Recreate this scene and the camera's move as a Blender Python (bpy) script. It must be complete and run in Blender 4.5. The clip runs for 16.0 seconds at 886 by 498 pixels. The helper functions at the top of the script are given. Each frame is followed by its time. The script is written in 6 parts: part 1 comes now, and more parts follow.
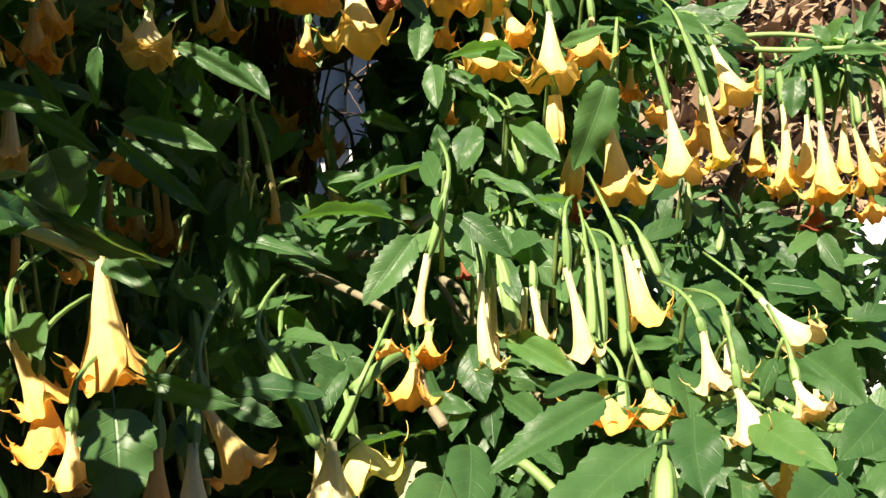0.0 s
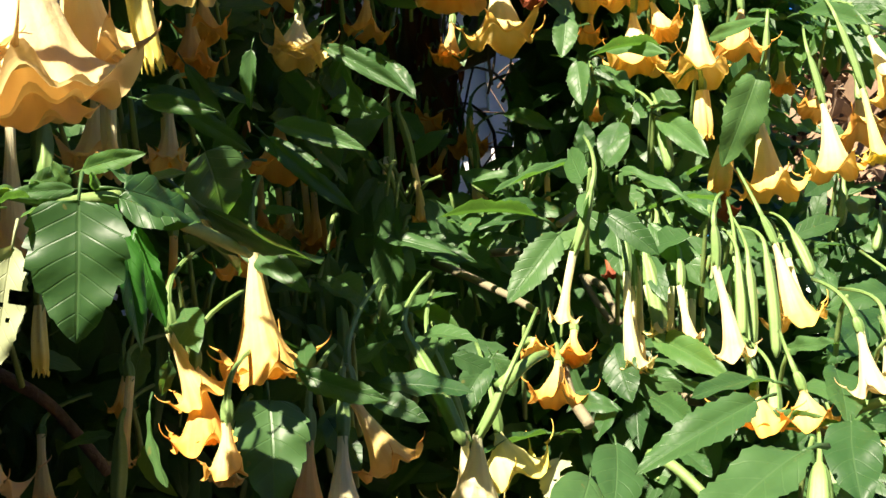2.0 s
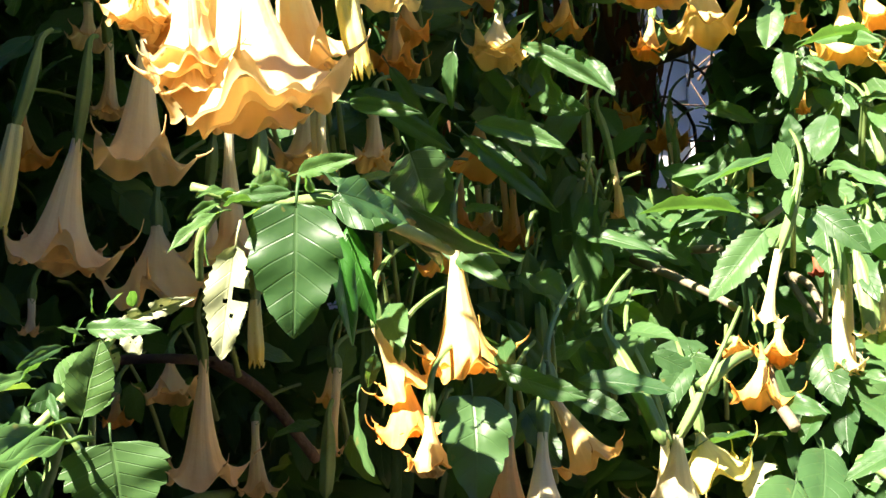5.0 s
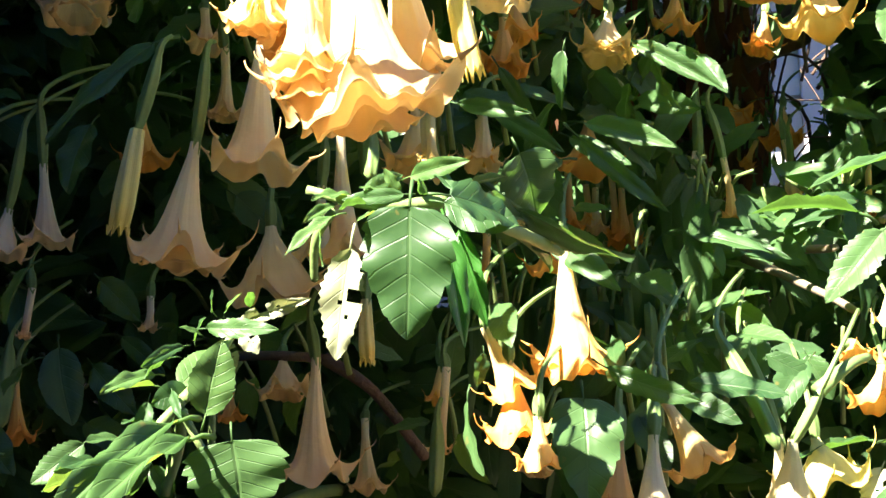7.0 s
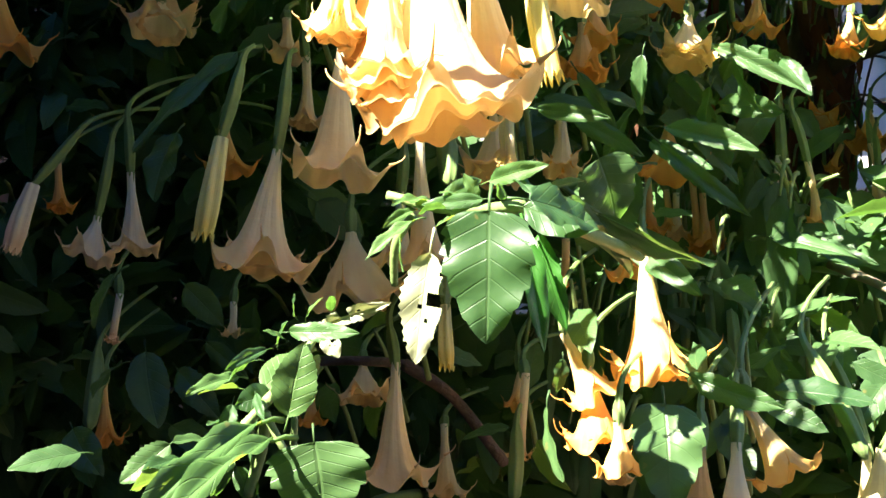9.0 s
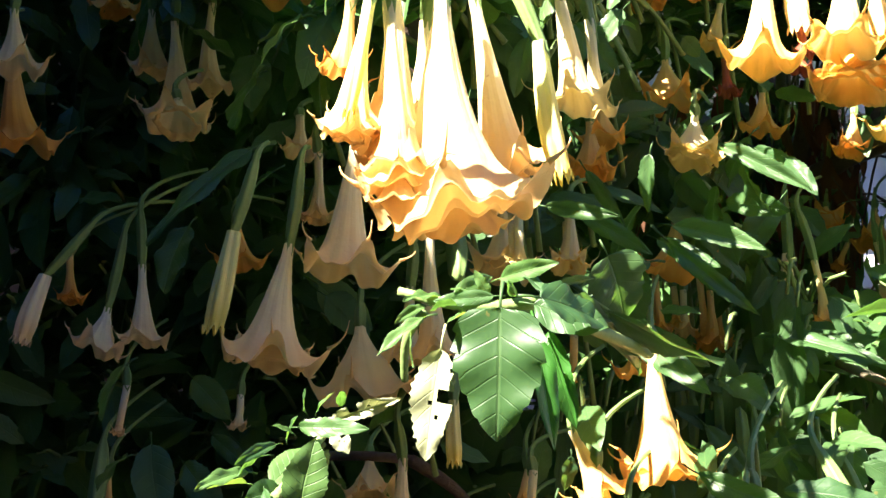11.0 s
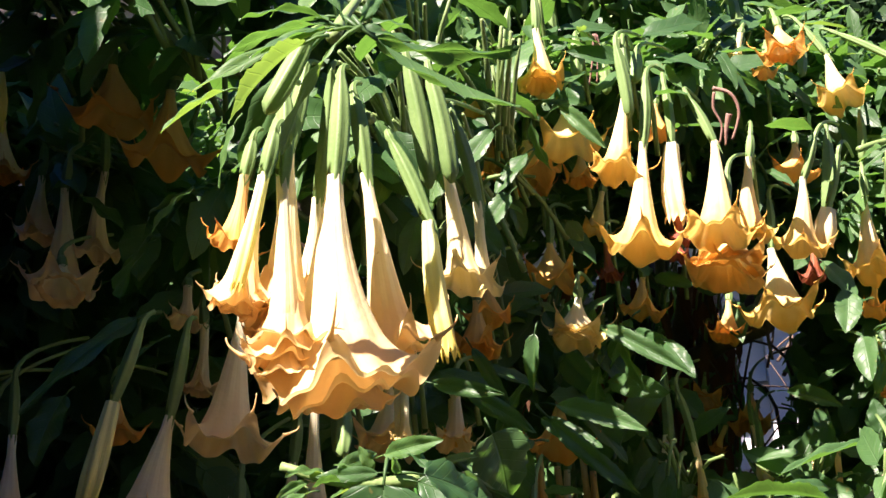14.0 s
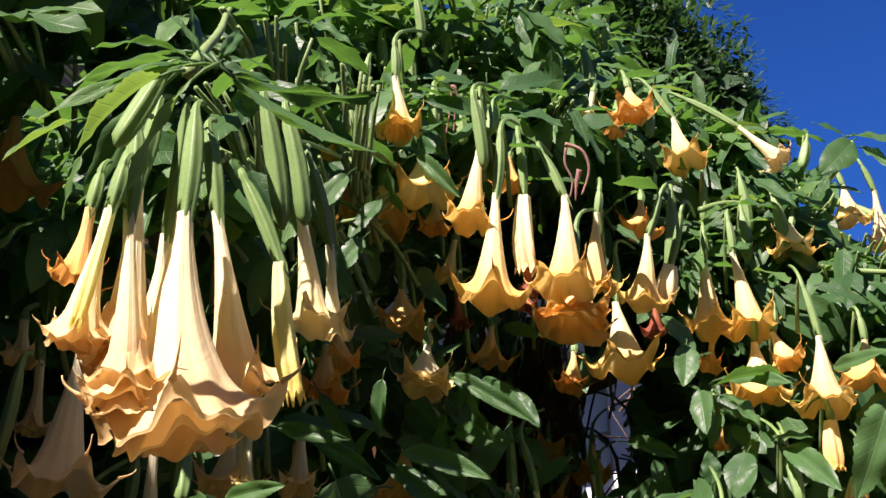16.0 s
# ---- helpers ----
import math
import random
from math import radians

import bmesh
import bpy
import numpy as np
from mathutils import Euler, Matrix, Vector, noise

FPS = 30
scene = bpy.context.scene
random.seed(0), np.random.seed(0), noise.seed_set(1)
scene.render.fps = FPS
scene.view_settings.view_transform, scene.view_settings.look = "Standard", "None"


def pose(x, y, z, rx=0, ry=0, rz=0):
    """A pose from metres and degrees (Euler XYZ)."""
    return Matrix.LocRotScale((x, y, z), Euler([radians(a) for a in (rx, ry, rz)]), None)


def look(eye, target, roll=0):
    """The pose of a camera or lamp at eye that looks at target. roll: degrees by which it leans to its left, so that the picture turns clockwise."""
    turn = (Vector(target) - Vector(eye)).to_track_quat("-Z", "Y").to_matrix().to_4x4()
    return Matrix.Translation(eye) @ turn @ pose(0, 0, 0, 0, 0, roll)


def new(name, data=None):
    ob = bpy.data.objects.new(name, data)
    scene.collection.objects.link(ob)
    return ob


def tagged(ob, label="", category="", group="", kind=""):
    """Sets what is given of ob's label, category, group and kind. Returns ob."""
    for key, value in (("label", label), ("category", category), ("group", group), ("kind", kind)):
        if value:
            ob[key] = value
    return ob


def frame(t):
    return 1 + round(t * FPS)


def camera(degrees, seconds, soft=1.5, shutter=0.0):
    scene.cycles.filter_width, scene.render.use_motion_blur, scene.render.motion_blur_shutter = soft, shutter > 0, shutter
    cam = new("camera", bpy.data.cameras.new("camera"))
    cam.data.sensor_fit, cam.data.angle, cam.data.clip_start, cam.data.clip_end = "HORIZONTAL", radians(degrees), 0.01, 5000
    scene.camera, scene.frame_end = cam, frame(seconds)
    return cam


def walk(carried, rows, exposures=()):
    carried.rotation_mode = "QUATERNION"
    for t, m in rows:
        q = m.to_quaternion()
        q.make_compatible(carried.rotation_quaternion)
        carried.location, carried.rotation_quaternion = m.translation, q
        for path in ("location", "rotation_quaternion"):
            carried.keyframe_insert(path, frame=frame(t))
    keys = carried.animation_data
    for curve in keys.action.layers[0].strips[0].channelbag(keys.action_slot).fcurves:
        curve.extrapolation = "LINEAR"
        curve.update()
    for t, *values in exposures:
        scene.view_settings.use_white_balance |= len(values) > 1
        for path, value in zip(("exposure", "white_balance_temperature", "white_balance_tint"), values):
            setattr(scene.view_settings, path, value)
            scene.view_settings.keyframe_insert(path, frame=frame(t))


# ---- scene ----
cam = camera(42.68, 16.0, soft=1.5)
# seconds, the eye, where it looks, and the camera's lean; it is held by hand and turns almost on the spot
PATH = [
    (0.0, (-0.0056, 0.0037, 1.4984), (0.0002, 2.0017, 1.5861), -4.40),
    (0.5, (-0.0083, 0.0050, 1.4980), (-0.0783, 2.0016, 1.5911), -4.25),
    (1.0, (-0.0106, 0.0052, 1.4969), (-0.1469, 1.9981, 1.5953), -4.15),
    (1.5, (-0.0114, 0.0049, 1.4967), (-0.2070, 1.9927, 1.5986), -4.07),
    (2.0, (-0.0113, 0.0040, 1.4965), (-0.2517, 1.9867, 1.6013), -4.03),
    (2.5, (-0.0114, 0.0031, 1.4963), (-0.2951, 1.9800, 1.6037), -4.00),
    (3.0, (-0.0122, 0.0021, 1.4964), (-0.3498, 1.9704, 1.6062), -3.89),
    (3.5, (-0.0128, 0.0005, 1.4969), (-0.4024, 1.9590, 1.6086), -3.81),
    (4.0, (-0.0130, -0.0022, 1.4979), (-0.4668, 1.9423, 1.6111), -3.66),
    (6.5, (-0.0161, -0.0126, 1.5037), (-0.7280, 1.8527, 1.6227), -3.05),
    (7.0, (-0.0169, -0.0127, 1.5043), (-0.7661, 1.8378, 1.6244), -2.96),
    (7.5, (-0.0156, -0.0126, 1.5028), (-0.8121, 1.8178, 1.6266), -2.93),
    (8.0, (-0.0156, -0.0132, 1.5037), (-0.8449, 1.8026, 1.6267), -2.79),
    (8.5, (-0.0163, -0.0137, 1.5019), (-0.8844, 1.7837, 1.6276), -2.70),
    (11.0, (-0.0168, -0.0230, 1.5039), (-0.8853, 1.7528, 1.8074), -2.23),
    (11.5, (-0.0154, -0.0232, 1.5023), (-0.8836, 1.7417, 1.8647), -2.18),
    (12.0, (-0.0138, -0.0274, 1.5035), (-0.8730, 1.7349, 1.8989), -2.08),
    (12.5, (-0.0136, -0.0276, 1.5028), (-0.8394, 1.7381, 1.9506), -1.95),
    (13.0, (-0.0118, -0.0295, 1.5029), (-0.7892, 1.7460, 1.9962), -1.98),
    (13.5, (-0.0135, -0.0290, 1.5020), (-0.6992, 1.7736, 2.0319), -2.17),
    (14.0, (-0.0137, -0.0298, 1.5021), (-0.6640, 1.7648, 2.0992), -2.15),
    (14.5, (-0.0121, -0.0305, 1.5021), (-0.6123, 1.7657, 2.1451), -2.05),
    (15.0, (-0.0123, -0.0309, 1.5017), (-0.5558, 1.7748, 2.1680), -2.08),
    (15.5, (-0.0127, -0.0302, 1.5019), (-0.4902, 1.7923, 2.1733), -2.24),
    (16.0, (-0.0122, -0.0291, 1.5021), (-0.4060, 1.8164, 2.1645), -2.45),
]
walk(cam, [(t, look(eye, target, lean)) for t, eye, target, lean in PATH],
     exposures=[(0.0, 1.7, 7000, 11), (4.0, 2.5, 6750, 16), (8.0, 3.2, 6400, 22), (11.0, 3.15, 6450, 23), (12.5, 2.8, 6450, 27), (14.5, 1.95, 6350, 32), (16.0, 1.45, 6250, 34)])

# ---- light ----
SUN_TO = Vector((-0.22, -0.66, 0.73)).normalized()      # towards the sun: behind the camera, a little to its left
world = bpy.data.worlds.new("world")
scene.world = world
world.use_nodes = True
wn = world.node_tree
sky = wn.nodes.new("ShaderNodeTexSky")
sky.sky_type = "NISHITA"
sky.sun_disc = False
sky.sun_elevation = math.asin(SUN_TO.z)
sky.sun_rotation = math.atan2(SUN_TO.x, SUN_TO.y)
sky.altitude = 300
sky.ozone_density = 3.0
sky.dust_density = 0.3
wn.nodes["Background"].inputs["Strength"].default_value = 0.0185
tint = wn.nodes.new("ShaderNodeMix")
tint.data_type, tint.blend_type = "RGBA", "MULTIPLY"
tint.inputs[0].default_value = 1.0
tint.inputs[7].default_value = (0.30, 1.05, 2.15, 1.0)
wn.links.new(sky.outputs["Color"], tint.inputs[6])
wn.links.new(tint.outputs[2], wn.nodes["Background"].inputs["Color"])
sun_data = bpy.data.lights.new("sun", "SUN")
sun_data.energy, sun_data.angle, sun_data.color = 5.0, radians(0.53), (1.0, 0.91, 0.77)
sun = new("sun", sun_data)
sun.matrix_world = look((0, 0, 12), Vector((0, 0, 12)) - SUN_TO)


# ---- materials ----
class Nodes:
    """A small helper to write node materials."""

    def __init__(self, name):
        self.mat = bpy.data.materials.new(name)
        self.mat.use_nodes = True
        self.t = self.mat.node_tree
        self.t.nodes.clear()
        self.out = self.t.nodes.new("ShaderNodeOutputMaterial")

    def n(self, kind):
        return self.t.nodes.new(kind)

    def link(self, a, b):
        self.t.links.new(a, b)

    def put(self, socket, value):
        if isinstance(value, bpy.types.NodeSocket):
            self.link(value, socket)
        else:
            socket.default_value = value

    def math(self, op, a, b=0.0, c=0.0, clamp=False):
        node = self.n("ShaderNodeMath")
        node.operation, node.use_clamp = op, clamp
        for i, v in enumerate((a, b, c)):
            self.put(node.inputs[i], v)
        return node.outputs[0]

    def mix(self, fac, a, b):
        node = self.n("ShaderNodeMix")
        node.data_type = "RGBA"
        self.put(node.inputs[0], fac)
        self.put(node.inputs[6], a)
        self.put(node.inputs[7], b)
        return node.outputs[2]

    def noise(self, scale, detail=3.0, coord="Object", rough=0.55):
        tc = self.n("ShaderNodeTexCoord")
        node = self.n("ShaderNodeTexNoise")
        node.inputs["Scale"].default_value = scale
        node.inputs["Detail"].default_value = detail
        node.inputs["Roughness"].default_value = rough
        self.link(tc.outputs[coord], node.inputs["Vector"])
        return node.outputs["Fac"]

    def rand(self):
        info = self.n("ShaderNodeObjectInfo").outputs["Random"]
        island = self.n("ShaderNodeNewGeometry").outputs["Random Per Island"]
        return self.math("FRACT", self.math("ADD", info, self.math("MULTIPLY", island, 7.31)))

    def bump(self, height, strength, distance):
        node = self.n("ShaderNodeBump")
        node.inputs["Strength"].default_value = strength
        node.inputs["Distance"].default_value = distance
        self.link(height, node.inputs["Height"])
        return node.outputs["Normal"]

    def surface(self, color, rough=0.6, normal=None, translucent=None, amount=0.0, spec=0.5, metal=0.0):
        p = self.n("ShaderNodeBsdfPrincipled")
        self.put(p.inputs["Base Color"], color)
        self.put(p.inputs["Roughness"], rough)
        self.put(p.inputs["Specular IOR Level"], spec)
        self.put(p.inputs["Metallic"], metal)
        if normal:
            self.link(normal, p.inputs["Normal"])
        last = p.outputs[0]
        if translucent is not None:
            tr = self.n("ShaderNodeBsdfTranslucent")
            self.put(tr.inputs["Color"], translucent)
            if normal:
                self.link(normal, tr.inputs["Normal"])
            mx = self.n("ShaderNodeMixShader")
            mx.inputs[0].default_value = amount
            self.link(last, mx.inputs[1])
            self.link(tr.outputs[0], mx.inputs[2])
            last = mx.outputs[0]
        self.link(last, self.out.inputs["Surface"])
        return self.mat


def rgb(r, g, b):
    return (r, g, b, 1.0)


def leaf_material(name, dark, light, vein, through_light, gloss):
    k = Nodes(name)
    uv = k.n("ShaderNodeUVMap")
    sep = k.n("ShaderNodeSeparateXYZ")
    k.link(uv.outputs[0], sep.inputs[0])
    u, v = sep.outputs[0], sep.outputs[1]
    across = k.math("ABSOLUTE", k.math("SUBTRACT", v, 0.5))
    rib = k.math("SUBTRACT", 1.0, k.math("MULTIPLY", across, 34.0), clamp=True)
    step = k.math("FRACT", k.math("MULTIPLY", k.math("SUBTRACT", u, k.math("MULTIPLY", across, 0.42)), 7.0))
    side = k.math("SUBTRACT", 1.0, k.math("MULTIPLY", k.math("ABSOLUTE", k.math("SUBTRACT", step, 0.5)), 14.0), clamp=True)
    veins = k.math("MAXIMUM", rib, k.math("MULTIPLY", side, 0.55))
    blotch = k.noise(14.0, 4.0)
    fine = k.noise(160.0, 2.0)
    tone = k.math("ADD", k.math("MULTIPLY", k.rand(), 0.65), k.math("MULTIPLY", blotch, 0.35))
    base = k.mix(tone, dark, light)
    base = k.mix(k.math("MULTIPLY", fine, 0.25), base, dark)
    spots = k.math("GREATER_THAN", k.noise(55.0, 2.0), 0.73)
    base = k.mix(k.math("MULTIPLY", spots, 0.4), base, rgb(0.22, 0.17, 0.05))
    colour = k.mix(k.math("MULTIPLY", veins, 0.19), base, vein)
    height = k.math("ADD", k.math("MULTIPLY", veins, -0.25), k.math("MULTIPLY", blotch, 1.6))
    nrm = k.bump(height, 0.5, 0.004)
    return k.surface(colour, gloss, nrm, through_light, 0.32, 0.36)


LEAF = leaf_material("leaf_green", rgb(0.016, 0.058, 0.018), rgb(0.084, 0.180, 0.056), rgb(0.15, 0.25, 0.10), rgb(0.14, 0.35, 0.04), 0.44)
YOUNG = leaf_material("leaf_young", rgb(0.045, 0.120, 0.028), rgb(0.088, 0.190, 0.050), rgb(0.22, 0.33, 0.12), rgb(0.26, 0.46, 0.05), 0.52)
# vivid green puts light passing through two folded leaves into their colour
BACKLIT = leaf_material("leaf_backlit", rgb(0.018, 0.095, 0.012), rgb(0.035, 0.150, 0.020), rgb(0.08, 0.22, 0.04), rgb(0.08, 0.40, 0.02), 0.45)
DRY = leaf_material("leaf_dry", rgb(0.060, 0.026, 0.012), rgb(0.160, 0.075, 0.034), rgb(0.20, 0.10, 0.05), rgb(0.20, 0.08, 0.02), 0.75)
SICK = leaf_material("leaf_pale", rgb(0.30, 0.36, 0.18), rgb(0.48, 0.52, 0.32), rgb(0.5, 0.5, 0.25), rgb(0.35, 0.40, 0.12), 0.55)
TREE_LEAF = leaf_material("tree_leaf", rgb(0.014, 0.040, 0.014), rgb(0.040, 0.090, 0.028), rgb(0.08, 0.14, 0.05), rgb(0.05, 0.14, 0.02), 0.4)


def petal_material(name, tube, mid, rim):
    k = Nodes(name)
    uv = k.n("ShaderNodeUVMap")
    sep = k.n("ShaderNodeSeparateXYZ")
    k.link(uv.outputs[0], sep.inputs[0])
    ramp = k.n("ShaderNodeValToRGB")
    e = ramp.color_ramp.elements
    e[0].position, e[0].color = 0.05, tube
    e[1].position, e[1].color = 0.90, rim
    m = e.new(0.66)
    m.color = mid
    blotch = k.noise(26.0, 4.0)
    at = k.math("ADD", sep.outputs[1], k.math("MULTIPLY", k.math("SUBTRACT", blotch, 0.5), 0.35))
    k.link(at, ramp.inputs[0])
    ribs = k.math("SINE", k.math("MULTIPLY", sep.outputs[0], 6.2832 * 30))
    fine = k.noise(220.0, 2.0)
    tone = k.math("MULTIPLY", k.rand(), 0.16)
    colour = k.mix(tone, ramp.outputs[0], rim)
    stain = k.math("GREATER_THAN", k.noise(70.0, 3.0), 0.74)
    colour = k.mix(k.math("MULTIPLY", stain, 0.35), colour, rgb(0.45, 0.22, 0.06))
    height = k.math("ADD", k.math("MULTIPLY", ribs, 0.05), k.math("ADD", k.math("MULTIPLY", blotch, 2.5), k.math("MULTIPLY", fine, 0.3)))
    nrm = k.bump(height, 0.35, 0.003)
    return k.surface(colour, 0.6, nrm, colour, 0.36, 0.3)


PETALS = {
    "cream": petal_material("petal_cream", rgb(0.90, 0.86, 0.57), rgb(0.885, 0.78, 0.44), rgb(0.845, 0.63, 0.29)),
    "ivory": petal_material("petal_ivory", rgb(0.92, 0.90, 0.70), rgb(0.91, 0.82, 0.56), rgb(0.88, 0.68, 0.36)),
    "peach": petal_material("petal_peach", rgb(0.88, 0.80, 0.44), rgb(0.88, 0.68, 0.25), rgb(0.85, 0.51, 0.12)),
    "apricot": petal_material("petal_apricot", rgb(0.90, 0.85, 0.55), rgb(0.89, 0.74, 0.33), rgb(0.86, 0.56, 0.13)),
    "orange": petal_material("petal_orange", rgb(0.86, 0.68, 0.30), rgb(0.86, 0.56, 0.17), rgb(0.82, 0.41, 0.08)),
    "pale": petal_material("petal_pale", rgb(0.86, 0.86, 0.54), rgb(0.87, 0.80, 0.46), rgb(0.82, 0.66, 0.26)),
    "yellow": petal_material("petal_yellow", rgb(0.78, 0.82, 0.40), rgb(0.84, 0.80, 0.30), rgb(0.84, 0.70, 0.16)),
    "brown": petal_material("petal_withered", rgb(0.40, 0.16, 0.06), rgb(0.36, 0.10, 0.04), rgb(0.22, 0.06, 0.03)),
}


def plain(name, a, b, scale, rough, depth=0.0, translucent=None, amount=0.0, spec=0.4, coord="Object"):
    k = Nodes(name)
    big = k.noise(scale, 5.0, coord)
    fine = k.noise(scale * 9.0, 3.0, coord)
    tone = k.math("ADD", k.math("MULTIPLY", big, 0.7), k.math("MULTIPLY", fine, 0.3))
    tone = k.math("MULTIPLY_ADD", tone, 1.8, -0.4, clamp=True)
    nrm = k.bump(k.math("ADD", big, k.math("MULTIPLY", fine, 0.5)), 0.6, depth) if depth else None
    return k.surface(k.mix(tone, a, b), rough, nrm, translucent, amount, spec)


CALYX = plain("calyx_green", rgb(0.12, 0.23, 0.06), rgb(0.25, 0.38, 0.13), 40.0, 0.5, 0.0008, rgb(0.30, 0.48, 0.12), 0.22)
STEM = plain("stem_green", rgb(0.10, 0.20, 0.05), rgb(0.22, 0.30, 0.10), 30.0, 0.55, 0.002)
BARK = plain("bark", rgb(0.06, 0.04, 0.025), rgb(0.17, 0.12, 0.08), 18.0, 0.85, 0.01)
TWIG = plain("twig_grey", rgb(0.13, 0.115, 0.07), rgb(0.26, 0.23, 0.14), 30.0, 0.8, 0.004)
PAINT = plain("white_paint", rgb(0.62, 0.63, 0.65), rgb(0.78, 0.78, 0.77), 3.0, 0.55, 0.002)
STUCCO = plain("tan_stucco", rgb(0.20, 0.15, 0.10), rgb(0.30, 0.23, 0.16), 3.0, 0.9, 0.004)
WOOD = plain("dark_wood", rgb(0.07, 0.05, 0.035), rgb(0.14, 0.10, 0.07), 4.0, 0.8, 0.004)
DRY_STALK = plain("dry_stalk", rgb(0.20, 0.10, 0.07), rgb(0.38, 0.24, 0.18), 60.0, 0.85, 0.002)
SOIL = plain("soil", rgb(0.05, 0.036, 0.024), rgb(0.12, 0.09, 0.06), 3.0, 0.95, 0.03)
CONIFER = plain("brown_needles", rgb(0.12, 0.075, 0.045), rgb(0.36, 0.25, 0.15), 4.0, 0.8)
ROOF = plain("roof_shingle", rgb(0.10, 0.10, 0.10), rgb(0.22, 0.21, 0.20), 5.0, 0.9, 0.01)
STRAP = plain("strap_leaf", rgb(0.018, 0.040, 0.014), rgb(0.05, 0.09, 0.03), 8.0, 0.4)
gk = Nodes("window_glass")
GLASS = gk.surface(rgb(0.02, 0.03, 0.05), 0.05, None, None, 0.0, 0.8)


# ---- builders ----
def mesh_object(name, verts, faces, material, parent=None, uvs=None, label="", smooth=True):
    me = bpy.data.meshes.new(name)
    me.from_pydata([tuple(v) for v in verts], [], faces)
    if uvs is not None:
        layer = me.uv_layers.new(name="UVMap")
        loops = np.empty(len(me.loops), dtype=np.int32)
        me.loops.foreach_get("vertex_index", loops)
        layer.data.foreach_set("uv", np.asarray(uvs, dtype=np.float32)[loops].ravel())
    if smooth:
        me.polygons.foreach_set("use_smooth", [True] * len(me.polygons))
    me.materials.append(material)
    me.update()
    ob = new(name, me)
    if parent:
        ob.parent = parent
        ob.matrix_parent_inverse = parent.matrix_world.inverted()
    if label:
        tagged(ob, label)
    return ob


def box(name, lo, hi, material, parent=None, label="", bevel=0.006):
    bm = bmesh.new()
    bmesh.ops.create_cube(bm, size=1.0)
    for v in bm.verts:
        v.co = Vector([lo[i] + (v.co[i] + 0.5) * (hi[i] - lo[i]) for i in range(3)])
    if bevel:
        bmesh.ops.bevel(bm, geom=bm.edges[:], offset=bevel, segments=1, affect="EDGES")
    me = bpy.data.meshes.new(name)
    bm.to_mesh(me)
    bm.free()
    me.materials.append(material)
    ob = new(name, me)
    if parent:
        ob.parent = parent
        ob.matrix_parent_inverse = parent.matrix_world.inverted()
    if label:
        tagged(ob, label)
    return ob


def thing(name, place, label, category, group="", kind=""):
    ob = new(name)
    ob.location = place
    bpy.context.view_layer.update()
    return tagged(ob, label, category, group, kind)


def frame_of(axis, hint=Vector((0, 1, 0))):
    """Two directions across an axis."""
    a = axis.normalized()
    x = a.cross(hint)
    if x.length < 1e-3:
        x = a.cross(Vector((1, 0, 0)))
    x.normalize()
    return x, a.cross(x).normalized()


def bezier(p0, p1, p2, n):
    return [p0 * (1 - s) ** 2 + p1 * 2 * s * (1 - s) + p2 * s * s for s in [i / n for i in range(n + 1)]]


def tube_arrays(points, radii, sides=8, ribs=0.0):
    verts, faces = [], []
    for i, p in enumerate(points):
        axis = points[min(i + 1, len(points) - 1)] - points[max(i - 1, 0)]
        x, y = frame_of(axis)
        for j in range(sides):
            a = 2 * math.pi * j / sides
            r = radii[i] * (1 + ribs * math.cos(5 * a))
            verts.append(p + x * math.cos(a) * r + y * math.sin(a) * r)
    for i in range(len(points) - 1):
        for j in range(sides):
            faces.append((i * sides + j, i * sides + (j + 1) % sides, (i + 1) * sides + (j + 1) % sides, (i + 1) * sides + j))
    faces.append(tuple(range(sides))[::-1])
    last = (len(points) - 1) * sides
    faces.append(tuple(range(last, last + sides)))
    return verts, faces


def limb(name, points, r0, r1, material, parent, sides=9):
    """A tapered, slightly crooked branch through a few points."""
    pts = [Vector(p) for p in points]
    fine = []
    for i in range(len(pts) - 1):
        a, b = pts[max(i - 1, 0)], pts[min(i + 2, len(pts) - 1)]
        for j in range(6):
            s = j / 6
            p, q = pts[i], pts[i + 1]
            m0, m1 = (q - a) * 0.5, (b - p) * 0.5
            c = p * (2 * s**3 - 3 * s**2 + 1) + m0 * (s**3 - 2 * s**2 + s) + q * (-2 * s**3 + 3 * s**2) + m1 * (s**3 - s**2)
            fine.append(c + noise.noise_vector(c * 9) * r0 * 0.35)
    fine.append(pts[-1])
    n = len(fine) - 1
    verts, faces = tube_arrays(fine, [(r0 + (r1 - r0) * i / n) * (1 + 0.12 * noise.noise(fine[i] * 25)) for i in range(n + 1)], sides)
    return mesh_object(name, verts, faces, material, parent)


# ---- setting ----
ground_bm = bmesh.new()
bmesh.ops.create_grid(ground_bm, x_segments=60, y_segments=60, size=1.0)
for v in ground_bm.verts:
    v.co = Vector((math.copysign(abs(v.co.x) ** 3, v.co.x) * 400, math.copysign(abs(v.co.y) ** 3, v.co.y) * 400, 0))
    if v.co.length < 60:
        v.co.z = 0.03 * noise.noise(v.co * 0.9)
ground_me = bpy.data.meshes.new("ground")
ground_bm.to_mesh(ground_me)
ground_bm.free()
ground_me.materials.append(SOIL)
tagged(new("ground", ground_me), "dark bare garden soil under the shrub", "ground", kind="structure")

